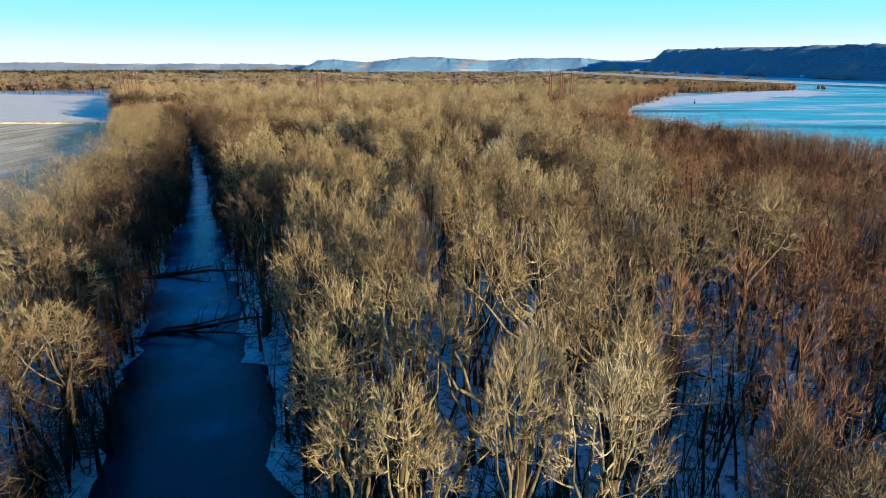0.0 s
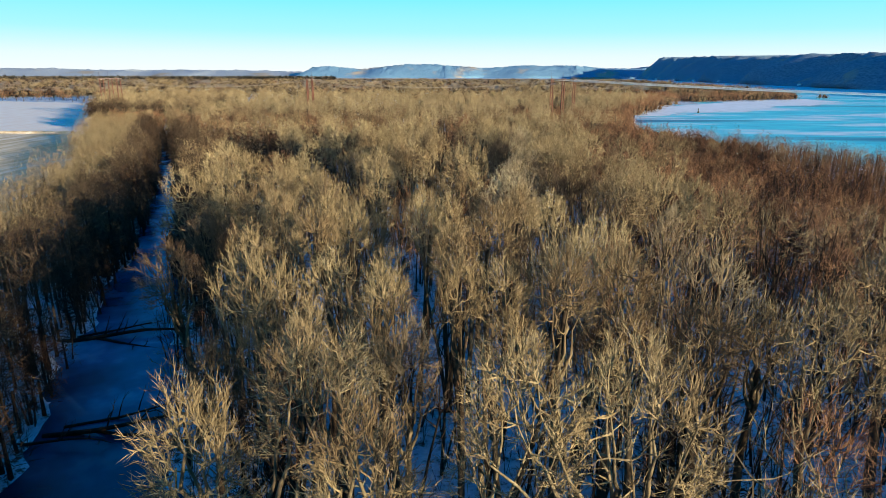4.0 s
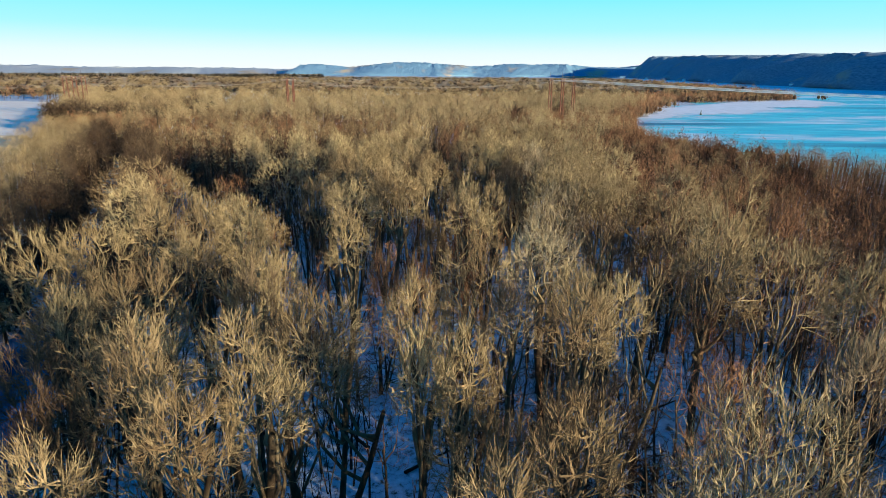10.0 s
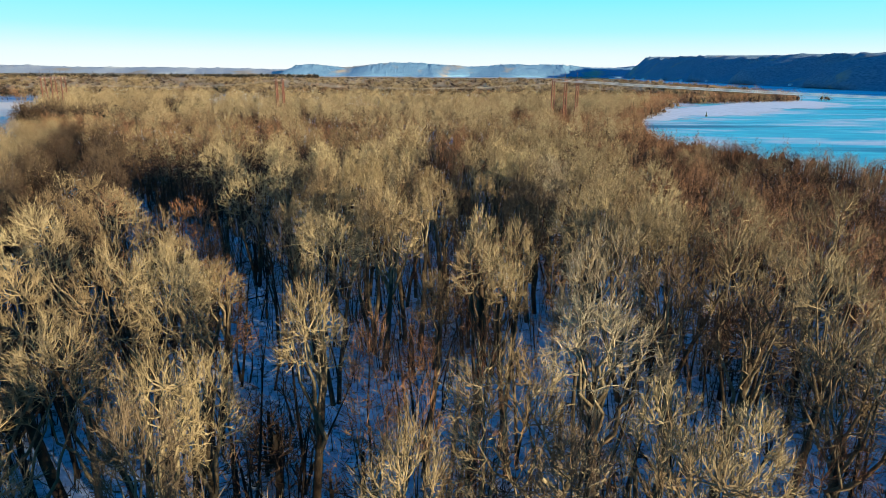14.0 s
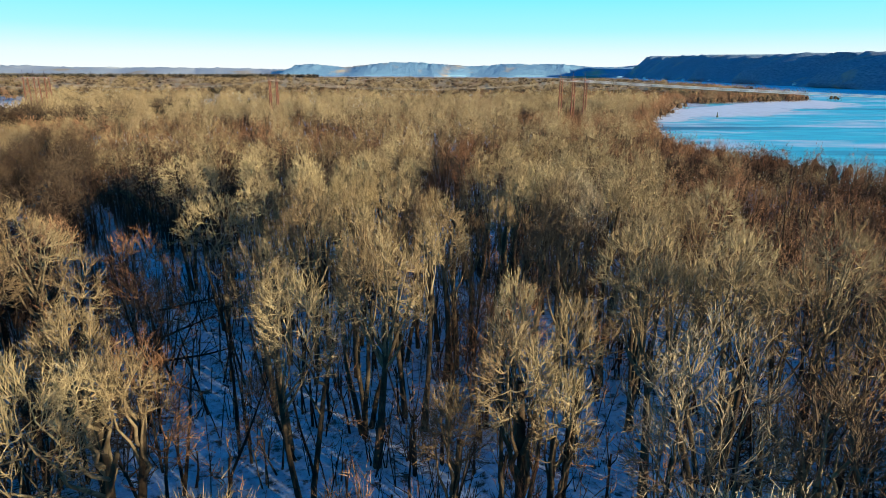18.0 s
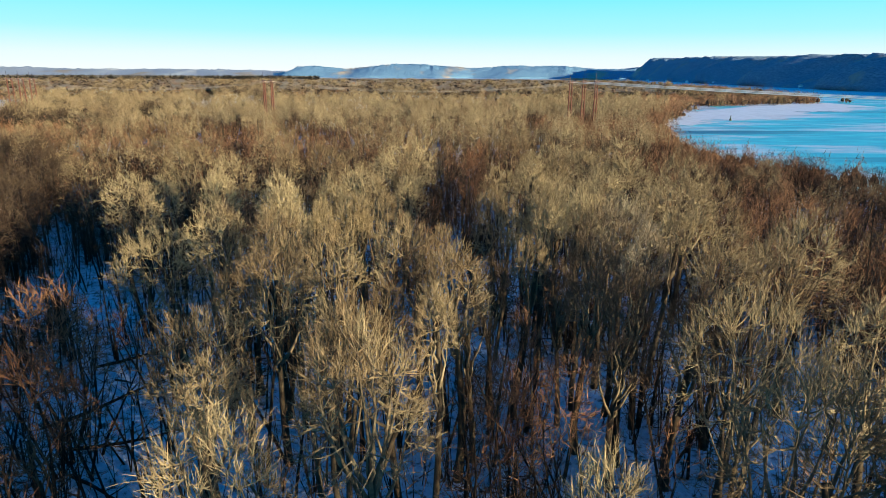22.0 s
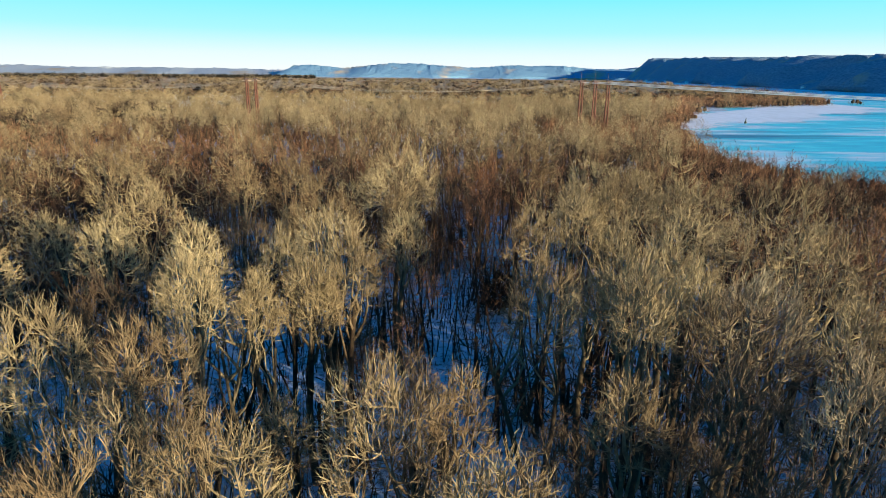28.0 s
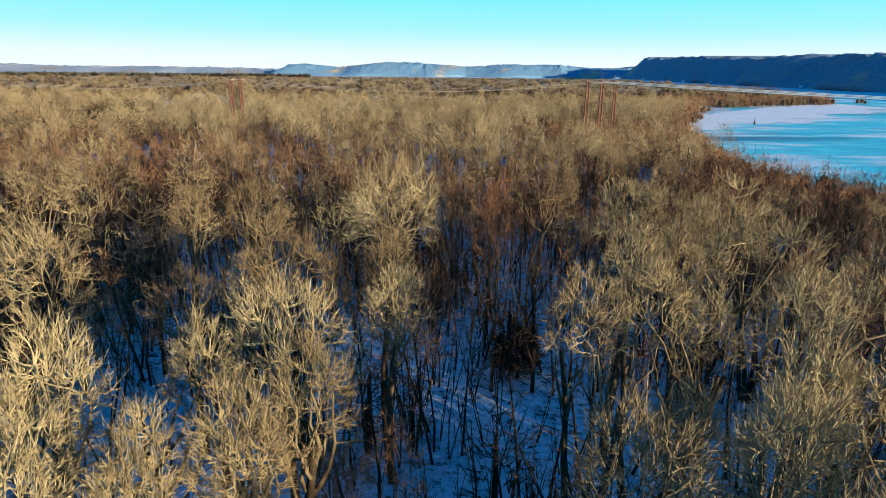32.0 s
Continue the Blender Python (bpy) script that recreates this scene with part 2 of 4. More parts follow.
def creek_mid(y):
    return np.interp(y, [-200, 0, 42, 60, 80, 98, 134, 205, 286, 420], [20, -8, -21, -27, -35, -42, -54, -81, -117, -170])


def creek_half(y):
    return np.interp(y, [-200, 42, 60, 98, 134, 205, 286, 380, 420], [9, 8.5, 8, 6.5, 5.5, 4.5, 2.5, 1.0, 0.0]) + 0.7 * np.sin(np.asarray(y) * 0.23) + 0.5 * np.sin(np.asarray(y) * 0.61 + 1) + 0.4 * np.sin(np.asarray(y) * 1.37)


def field_edge(y):
    return np.interp(y, [85, 103, 193, 365, 560, 669, 760], [-70, -77, -104, -190, -290, -345, -380])


def in_field(x, y):
    return (x < field_edge(y)) & (y > 85) & (y < 705 - 0.35 * (x + 345))


def wavy(X, Y, scale, seed=0.0, octaves=4):
    """Smooth made-up relief between about -1 and 1."""
    out = np.zeros_like(np.asarray(X, float))
    amp, k = 1.0, 1.0 / scale
    r = np.random.default_rng(int(seed * 10) + 3)
    for _ in range(octaves):
        for _ in range(3):
            a, ph = r.uniform(0, 2 * np.pi), r.uniform(0, 6.28)
            out = out + amp / 3 * np.sin((X * np.cos(a) + Y * np.sin(a)) * k * 6.28 * r.uniform(0.7, 1.4) + ph + 0.8 * np.sin(Y * k * 2.1 + ph))
        amp *= 0.5
        k *= 2.1
    return out


OPEN_A = [(-3, 63), (6, 79), (30, 65), (30, 79), (35, 58), (3, 45), (-3, 98), (-4, 89), (-21, 123), (19, 121), (21, 88), (-26, 114), (12, 144), (-9, 127), (23, 112), (-6, 105), (-18, 102), (22, 101), (-13, 131), (-8, 122), (16, 132), (-61, 200), (12, 155), (-6, 165), (-24, 129), (15, 167)]
OPEN_B = [(-30, 161), (-26, 149), (-6, 151), (-58, 186), (-60, 191), (17, 141), (-35, 169), (30, 151), (-37, 164), (-44, 185), (-11, 191), (3, 174), (11, 168), (-50, 193), (10, 206), (-20, 195), (-28, 208), (12, 197), (-3, 197), (0, 224), (14, 221), (-1, 274), (6, 208), (-10, 211), (-34, 210), (28, 204)]
CLEAR = [(x, y, 4.2) for x, y in OPEN_A + OPEN_B]
BROWN = [(86, 178, 26, 52), (124, 170, 14, 40), (-58, 190, 17, 22), (-60, 252, 20, 27), (168, 170, 24, 110), (130, 260, 18, 45), (112, 20, 30, 60), (85, 446, 15, 16), (-87, 446, 9, 9), (-70, 335, 62, 66), (-34, 285, 30, 26), (40, 288, 45, 24), (105, 310, 26, 35), (-85, 225, 22, 30),
         (-42, 152, 16, 22), (6, 157, 8, 7), (17, 179, 7, 7), (-2, 220, 7, 7), (27, 111, 5, 5), (34, 79, 6, 9), (30, 390, 60, 25), (90, 430, 40, 50)]


GAPS = [(-58, 192, 16, 20), (-57, 259, 18, 14), (-70, 235, 11, 8), (-45, 202, 13, 8), (-44, 180, 8, 9), (-35, 203, 11, 9), (-29, 189, 6, 6), (12, 172, 5, 5), (27, 162, 5, 4),
        (5, 206, 8, 6), (12, 214, 7, 6), (27, 203, 4, 4), (20, 147, 5, 4), (-10, 132, 5, 4)]


def brown_at(x, y):
    edge = 1 + 0.45 * float(wavy(x, y, 22, 21, 2))
    return any(((x - a) / p) ** 2 + ((y - b) / q) ** 2 < edge for a, b, p, q in BROWN)


def gap_at(x, y):
    """Shaded openings with nothing tall in them."""
    return any(((x - a) / p) ** 2 + ((y - b) / q) ** 2 < 1 for a, b, p, q in GAPS)


def clear_at(x, y, more=0.0):
    return any((x - a) ** 2 + (y - b) ** 2 < (r + more) ** 2 for a, b, r in CLEAR)


def wooded(x, y, gap=2.0):
    return x < shore(y) - gap and not in_field(x, y) and abs(x - creek_mid(y)) > creek_half(y) + gap


# ---- mesh helpers ----
def mesh_of(name, verts, tris, mats, index=None, smooth=False):
    me = bpy.data.meshes.new(name)
    v = np.asarray(verts, np.float32).reshape(-1, 3)
    f = np.asarray(tris, np.int32).reshape(-1, 3)
    me.vertices.add(len(v))
    me.vertices.foreach_set("co", v.ravel())
    me.loops.add(len(f) * 3)
    me.loops.foreach_set("vertex_index", f.ravel())
    me.polygons.add(len(f))
    me.polygons.foreach_set("loop_start", np.arange(0, len(f) * 3, 3, dtype=np.int32))
    for m in mats:
        me.materials.append(m)
    if index is not None:
        me.polygons.foreach_set("material_index", np.asarray(index, np.int32))
    me.update(calc_edges=True)
    me.polygons.foreach_set("use_smooth", np.full(len(f), smooth))
    me.validate()
    return me


def part(name, bm, mat, parent, label=""):
    """Links a bmesh as one mesh object under a thing."""
    me = bpy.data.meshes.new(name)
    bm.to_mesh(me)
    bm.free()
    me.materials.append(mat)
    ob = new(name, me)
    ob.parent = parent
    return tagged(ob, label)


def bar(bm, a, b, r0, r1=None, sides=8):
    """A round tapered bar from a to b."""
    r1 = r0 if r1 is None else r1
    a, b = Vector(a), Vector(b)
    m = Matrix.Translation((a + b) / 2) @ (b - a).to_track_quat('Z', 'Y').to_matrix().to_4x4()
    bmesh.ops.create_cone(bm, cap_ends=True, segments=sides, radius1=r0, radius2=r1, depth=(b - a).length, matrix=m)


def block(bm, at, size, turn=0.0):
    m = Matrix.Translation(at) @ Matrix.Rotation(turn, 4, 'Z') @ Matrix.Diagonal((*size, 1))
    bmesh.ops.create_cube(bm, size=1, matrix=m)


def sheet(name, xs, ys, zf, mat, keep=None, smooth=True):
    """A grid over xs and ys with heights zf(X, Y); keep(X, Y) leaves cells out."""
    X, Y = np.meshgrid(xs, ys)
    Z = zf(X, Y)
    v = np.stack([X, Y, Z], -1).reshape(-1, 3)
    w = len(xs)
    i, j = np.meshgrid(np.arange(len(xs) - 1), np.arange(len(ys) - 1))
    if keep is not None:
        cx, cy = (X[:-1, :-1] + X[1:, 1:]) / 2, (Y[:-1, :-1] + Y[1:, 1:]) / 2
        ok = keep(cx, cy)
        i, j = i[ok], j[ok]
    a = (j * w + i).ravel()
    t = np.concatenate([np.stack([a, a + 1, a + w + 1], 1), np.stack([a, a + w + 1, a + w], 1)])
    return new(name, mesh_of(name, v, t, [mat], smooth=smooth))


# ---- ground, river, creek, fields ----
def ramped(lo, hi, fine_lo, fine_hi, step, growth=1.16):
    a = list(np.arange(fine_lo, fine_hi + step, step))
    s = step
    while a[-1] < hi:
        s *= growth
        a.append(min(hi, a[-1] + s))
    s = step
    while a[0] > lo:
        s *= growth
        a.insert(0, max(lo, a[0] - s))
    return np.array(a)


def ground_z(X, Y):
    bank = np.clip((np.abs(X - creek_mid(Y)) - creek_half(Y)) / 2.5, -1, 1)
    riv = np.clip((shore(Y) - X) / 6.0, -1, 1)
    far = np.clip((X - far_shore(Y)) / 20.0, -1, 1)
    riv = np.maximum(riv, far)
    z = 0.22 * wavy(X, Y, 24, 1) * np.clip(np.minimum(bank, riv), 0, 1)
    return z - 0.5 + 0.5 * np.minimum(bank, riv)


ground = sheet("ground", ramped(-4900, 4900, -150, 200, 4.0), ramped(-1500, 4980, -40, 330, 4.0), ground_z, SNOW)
tagged(ground, "snow over the flat floodplain with leaf litter, blue shade in its colour", "ground", kind="structure")
river = sheet("river", np.array([60, 200, 400, 700, 1000, 1400]), np.array([-1400, 0, 500, 1000, 2000, 3300, 4600]), lambda X, Y: 0 * X - 0.55, ICE)
tagged(river, "wide frozen river with turquoise ice and streaks of snow", "river", kind="structure")
bar_x, bar_y = np.arange(150, 560, 5.0), np.arange(540, 930, 5.0)
snowbar = sheet("snow_bar", bar_x, bar_y, lambda X, Y: -0.42 + 0.06 * wavy(X, Y, 30, 11), BARE_BAR,
                lambda X, Y: (Y > 0.86 * (X - 205) + 560 + 22 * wavy(X, Y, 90, 12) + 10 * wavy(X, Y, 28, 14)) & (Y < 0.98 * (X - 205) + 660) & (X < 520))
tagged(snowbar, "flat snow-covered sandbar along the frozen river", "sandbar", kind="structure")
ys = np.arange(-150, 416, 3.0)
u = np.linspace(-1, 1, 5)
cv = np.array([[(creek_mid(y) + k * (creek_half(y) + 2.4)), y, -0.53] for y in ys for k in u])
ct = []
for j in range(len(ys) - 1):
    for i in range(4):
        a = j * 5 + i
        ct += [(a, a + 1, a + 6), (a, a + 6, a + 5)]
creek = tagged(new("creek", mesh_of("creek", cv, ct, [CREEK], smooth=True)), "narrow dark creek skinned with thin blue ice", "creek", kind="structure")
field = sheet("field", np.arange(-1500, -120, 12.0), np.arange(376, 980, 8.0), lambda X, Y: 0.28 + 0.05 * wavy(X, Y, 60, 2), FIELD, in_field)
tagged(field, "open snow-covered farm field, pinkish sun tint in its colour", "field", kind="structure")
stubble = sheet("field_stubble", np.arange(-700, -60, 3.0), np.arange(84, 372, 3.0), lambda X, Y: 0.28 + 0.06 * wavy(X, Y, 40, 3), STUBBLE, in_field)
tagged(stubble, "straw stubble field half covered by snow", "field", kind="structure")
berm = sheet("field_berm", np.arange(-700, -200, 5.0), np.array([370.0, 372, 374, 376]),
             lambda X, Y: np.where(np.abs(Y - 373) < 1.5, 1.3 + 0.2 * wavy(X, Y, 30, 4), 0.0), STUBBLE)
tagged(berm, "low grassy bank along the field ditch", "bank", kind="structure")


# ---- bluffs and hills ----
def ridge(name, base, tops, depth, mat, label, seed, back=500, gully=0.25, n=420):
    """A wooded bluff: a base line with heights along it, a steep face with gullies, and a plateau behind."""
    base, tops = np.array(base, float), np.array(tops, float)
    seg = np.r_[0, np.cumsum(np.hypot(*np.diff(base, axis=0).T))]
    s = np.linspace(0, seg[-1], n)
    bx, by = np.interp(s, seg, base[:, 0]), np.interp(s, seg, base[:, 1])
    H = np.interp(s, seg, tops)
    H = H * (1 + 0.09 * wavy(s, s * 0, 620, seed) + 0.035 * wavy(s, s * 0, 110, seed + 1))
    tx, ty = np.gradient(bx), np.gradient(by)
    L = np.hypot(tx, ty)
    ease = np.ones(31) / 31
    nx, ny = (np.convolve(np.pad(v, 15, mode='edge'), ease, 'valid') for v in (-ty / L, tx / L))
    us = np.r_[np.linspace(0, 1, 16), 1.1, 1.3, 1 + back / depth]
    g = gully * wavy(s, s * 0, 420, seed + 2, 3)
    V, jag = [], np.random.default_rng(int(seed))
    for k, uu in enumerate(us):
        f = np.clip(uu, 0, 1)
        prof = f ** 0.85 if f < 0.75 else 0.783 + (f - 0.75) * 0.87
        prof = min(prof, 1.0)
        off = uu * depth + depth * g * np.sin(np.pi * min(uu, 1)) + depth * 0.5 * g * (uu > 0)
        z = H * prof * (1 + 0.05 * wavy(s, s * 0 + uu * 300, 120, seed + 3)) - (0.6 if uu == 0 else 0)
        z = z + (2.2 * jag.normal(size=n) if uu > 0.9 else 0.5 * jag.normal(size=n) if uu > 0 else 0)
        V.append(np.stack([bx + nx * off, by + ny * off, z], 1))
    V = np.array(V).transpose(1, 0, 2).reshape(-1, 3)
    w, t = len(us), []
    for j in range(n - 1):
        for i in range(w - 1):
            a = j * w + i
            t += [(a, a + w, a + w + 1), (a, a + w + 1, a + 1)]
    return tagged(new(name, mesh_of(name, V, t, [mat], smooth=True)), label, "bluff", kind="structure")


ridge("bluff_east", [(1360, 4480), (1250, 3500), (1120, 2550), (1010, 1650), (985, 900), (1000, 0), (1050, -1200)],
      [134, 112, 94, 83, 90, 100, 108], 150, BLUFF_HAZE, "long dark wooded bluff with bare sunlit tops along the river", 4, gully=0.26)
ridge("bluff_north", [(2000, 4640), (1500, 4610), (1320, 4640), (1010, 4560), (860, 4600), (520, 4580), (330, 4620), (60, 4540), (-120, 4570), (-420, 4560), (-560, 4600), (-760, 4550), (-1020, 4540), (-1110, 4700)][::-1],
      [70, 76, 74, 84, 88, 84, 72, 88, 92, 82, 64, 74, 62, 20][::-1], 200, FARHILL_HAZE, "far row of wooded bluffs on the horizon, blue haze in their colour", 9, back=250, gully=0.11)
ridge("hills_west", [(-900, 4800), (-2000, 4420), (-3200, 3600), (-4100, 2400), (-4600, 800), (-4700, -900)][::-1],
      [44, 50, 54, 56, 60, 60][::-1], 500, PALEHILL_HAZE, "low pale hills along the far horizon", 13, back=600, gully=0.2)


# ---- trees ----
class Shape:
    """Collects tubes and twig blades into one triangle mesh."""

    def __init__(self):
        self.v, self.f, self.m, self.n = [], [], [], 0

    def tube(self, pts, radii, sides, mat):
        pts = np.asarray(pts)
        k = len(pts)
        d = np.gradient(pts, axis=0)
        d /= np.linalg.norm(d, axis=1)[:, None] + 1e-9
        ref = np.array([0.31, 0.95, 0.05])
        a = np.cross(d, ref)
        a /= np.linalg.norm(a, axis=1)[:, None] + 1e-9
        b = np.cross(d, a)
        th = np.arange(sides) * 2 * np.pi / sides
        ring = pts[:, None] + np.asarray(radii)[:, None, None] * (np.cos(th)[None, :, None] * a[:, None] + np.sin(th)[None, :, None] * b[:, None])
        self.v.append(ring.reshape(-1, 3))
        for j in range(k - 1):
            for i in range(sides):
                p, q = self.n + j * sides + i, self.n + j * sides + (i + 1) % sides
                self.f += [(p, q, q + sides), (p, q + sides, p + sides)]
                self.m += [mat, mat]
        self.n += k * sides

    def blade(self, pts, width, mat, r):
        """A flat tapering twig."""
        k = len(pts)
        d = pts[-1] - pts[0]
        a = np.cross(d, r.normal(size=3))
        a /= np.linalg.norm(a) + 1e-9
        w = np.linspace(width, width * 0.45, k - 1)[:, None] * 0.5
        self.v.append(np.concatenate([pts[:-1] - a * w, pts[:-1] + a * w, pts[-1:]]))
        n = k - 1
        for j in range(n - 1):
            p, q = self.n + j, self.n + n + j
            self.f += [(p, q, q + 1), (p, q + 1, p + 1)]
            self.m += [mat, mat]
        self.f.append((self.n + n - 1, self.n + 2 * n - 1, self.n + 2 * n))
        self.m.append(mat)
        self.n += 2 * n + 1

    def arrays(self):
        return np.concatenate(self.v), np.array(self.f), np.array(self.m)


def unit(v):
    return v / (np.linalg.norm(v) + 1e-9)


def wander(p, d, length, segs, up, wob, r):
    pts = [np.array(p)]
    for _ in range(segs):
        d = unit(d + np.array([0, 0, up]) + r.normal(size=3) * wob)
        pts.append(pts[-1] + d * length / segs)
    return np.array(pts), d


def along(pts, t):
    x = t * (len(pts) - 1)
    i = min(int(x), len(pts) - 2)
    return pts[i] + (pts[i + 1] - pts[i]) * (x - i), unit(pts[i + 1] - pts[i])


def splay(d, angle, r):
    side = unit(np.cross(d, r.normal(size=3)))
    return unit(d * math.cos(angle) + side * math.sin(angle))


def tree_shape(seed, H, fork, limbs, Rc, nb, ns, nt, wide=1.0, detail=2, stems=1):
    """A leafless tree with a lumpy domed crown: nb tufts of twigs on the dome, each with ns forks of nt twigs.
    Returns the trunk, the crown of twigs and, in full detail, a list of the limbs between them."""
    r = np.random.default_rng(seed)
    wood, crown, boughs = Shape(), Shape(), []
    slim = H < 16
    sx, sy = r.uniform(0.85, 1.15), r.uniform(0.85, 1.15)
    trunks = []
    R = H * (0.011 if slim else 0.019) / math.sqrt(stems)
    for st in range(stems):
        out = np.array([math.cos(st * 6.283 / stems + seed), math.sin(st * 6.283 / stems + seed), 0]) * (1.0 if stems > 1 else 0.0)
        lean = unit(np.array([r.normal() * 0.07, r.normal() * 0.07, 1.0]) + out * 0.20)
        tp, d = wander(out * 0.35 + np.array([0, 0, -0.5]), lean, H * (fork + 0.14) * r.uniform(0.9, 1.1) + 0.5, 4 if detail > 1 else 2, 0.04, 0.07, r)
        wood.tube(tp, np.linspace(R * 1.3, R * 0.6, len(tp)), 7 if detail > 1 else 4, 0)
        trunks.append(tp)
    turn0 = r.uniform(0, 6.28)
    zc, hz = H * (fork + (0.16 if slim else 0.18)), H * ((0.84 if slim else 0.80) - fork)
    shift = np.array([trunks[0][-1][0] * 0.6, trunks[0][-1][1] * 0.6, 0]) if stems == 1 else np.zeros(3)
    lumps = [(unit(r.normal(size=3) + np.array([0, 0, 0.3])), r.uniform(-0.34, 0.2)) for _ in range(9)]

    def dome(az, c, k):
        """A point of the crown's dome, uneven in outline."""
        sn = math.sqrt(max(0.0, 1 - c * c))
        dv = np.array([math.cos(az) * sn, math.sin(az) * sn, c])
        k *= 1 + sum(a * max(0.0, float(dv @ v) - 0.72) * 3.2 for v, a in lumps)
        return np.array([dv[0] * Rc * sx * k, dv[1] * Rc * sy * k, zc + dv[2] * hz * k]) + shift

    paths = []
    for i in range(limbs):
        tp = trunks[i % stems]
        az = turn0 + i * 2.399 + r.normal() * 0.2
        q = (i + 0.5) / limbs
        target = dome(az, 0.97 - 0.85 * q, r.uniform(0.62, 0.78))
        p0, _ = along(tp, min(0.99, 0.99 - 0.36 * math.sqrt(q) * r.uniform(0.6, 1.2)))
        bend = p0 + (target - p0) * np.array([0.62, 0.62, 0.34]) + r.normal(size=3) * H * 0.02
        t_ = np.linspace(0, 1, 6 if detail > 1 else 4)[:, None]
        lp = (1 - t_) ** 2 * p0 + 2 * t_ * (1 - t_) * bend + t_ ** 2 * target
        lp[1:-1] += r.normal(size=lp[1:-1].shape) * H * 0.009
        rl = R * r.uniform(0.42, 0.6)
        if detail > 0:
            limb = Shape() if detail > 1 and not slim else wood if detail == 1 else crown
            limb.tube(lp, np.linspace(rl, rl * 0.22, len(lp)), 5 if detail > 1 else 3, 0)
            if limb not in (wood, crown):
                boughs.append(limb)
        else:
            crown.blade(lp, rl * 1.8, 0, r)
        paths.append((lp, rl))
    nodes = np.array([along(lp, t)[0] for lp, _ in paths for t in (0.45, 0.6, 0.75, 0.88, 0.98)])
    for b in range(nb):
        az = turn0 + b * 2.39996 + r.normal() * 0.25
        tip = dome(az, 1 - 1.22 * (b + 0.5) / nb + r.normal() * 0.05, r.uniform(0.74, 0.98))
        i = int(np.argmin(np.linalg.norm(nodes - tip, axis=1) + r.uniform(0, 0.8, len(nodes)) + np.maximum(0, nodes[:, 2] - tip[2]) * 0.6))
        p0 = nodes[i]
        bend = p0 + (tip - p0) * np.array([0.6, 0.6, 0.4]) + r.normal(size=3) * 0.25
        t_ = np.array([[0.0], [0.36], [0.7], [1.0]])
        bp = (1 - t_) ** 2 * p0 + 2 * t_ * (1 - t_) * bend + t_ ** 2 * tip
        rb = min(0.055, max(0.028, paths[i // 5][1] * 0.26))
        if detail > 0:
            crown.tube(bp, np.linspace(rb, rb * 0.4, 4), 3, 0)
        else:
            crown.blade(bp[[0, 2, 3]], rb * 2.6, 0, r)
        out = unit(tip - np.array([shift[0], shift[1], zc - hz * 0.5]))
        for s_ in range(ns):
            p, dd = along(bp, min(0.99, 0.42 + 0.58 * (s_ + r.uniform(0.2, 1.0)) / ns))
            sl = r.uniform(0.8, 1.7) * min(1.0, 0.55 + 0.09 * Rc)
            sp, de = wander(p, unit(splay(dd, r.uniform(0.35, 1.05), r) + 0.5 * out), sl, 2 if detail else 1, 0.12, 0.26, r)
            crown.blade(sp, (0.06 if detail > 1 else 0.054) * wide, 0, r)
            for q_ in range(nt):
                p, dd = along(sp, min(0.99, 0.2 + 0.8 * (q_ + r.uniform(0, 0.9)) / max(1, nt)))
                tl = r.uniform(0.3, 0.8) * (1.0 if detail > 1 else 1.35)
                e = p + unit(splay(dd, r.uniform(0.35, 1.0), r) + 0.22 * out + np.array([0, 0, 0.12])) * tl
                crown.blade(np.array([p, e]), (0.042 if detail > 1 else 0.038) * wide, 0, r)
    return wood, crown, boughs


KINDS = [  # fork, limbs, crown radius, tufts, forks, twigs, stems, height
    (0.62, 6, 2.3, 46, 6, 7, 1, 20.0), (0.60, 7, 2.7, 52, 6, 7, 2, 20.0), (0.54, 8, 3.3, 66, 6, 7, 1, 20.5), (0.52, 8, 3.8, 74, 6, 7, 2, 20.0),
    (0.47, 9, 4.5, 88, 6, 7, 1, 20.0), (0.44, 9, 5.1, 98, 6, 7, 3, 19.5), (0.41, 10, 6.0, 112, 6, 7, 1, 20.0), (0.38, 11, 7.2, 124, 6, 7, 2, 19.5)]
FILL = KINDS[2:] + KINDS[3:5]
SLIM = [(0.30, 5, 2.0, 22, 4, 3, 1, 12.0), (0.14, 6, 2.6, 24, 4, 3, 3, 10.0), (0.20, 6, 2.4, 24, 4, 3, 2, 11.0),
        (0.26, 9, 3.4, 62, 6, 5, 2, 15.0), (0.22, 10, 3.0, 56, 6, 5, 3, 14.0)]


def tree_thing(name, seed, kind, twig, label, category, group):
    fork, limbs, spread, nb, ns, nt, stems, H = kind
    wood, crown, boughs = tree_shape(seed, H, fork, limbs, spread, nb, ns, nt, 1.0, 2, stems)
    root = tagged(new(name), label, category, group)
    root.empty_display_size = 0.5
    for nm, sh, mat in [("trunk", wood, BARK), ("crown", crown, twig)] + [("limb", sh, LIMB) for sh in boughs]:
        v, f, m = sh.arrays()
        ob = new(nm, mesh_of(nm, v, f, [mat], smooth=nm != "crown"))
        ob.parent = root
    return root


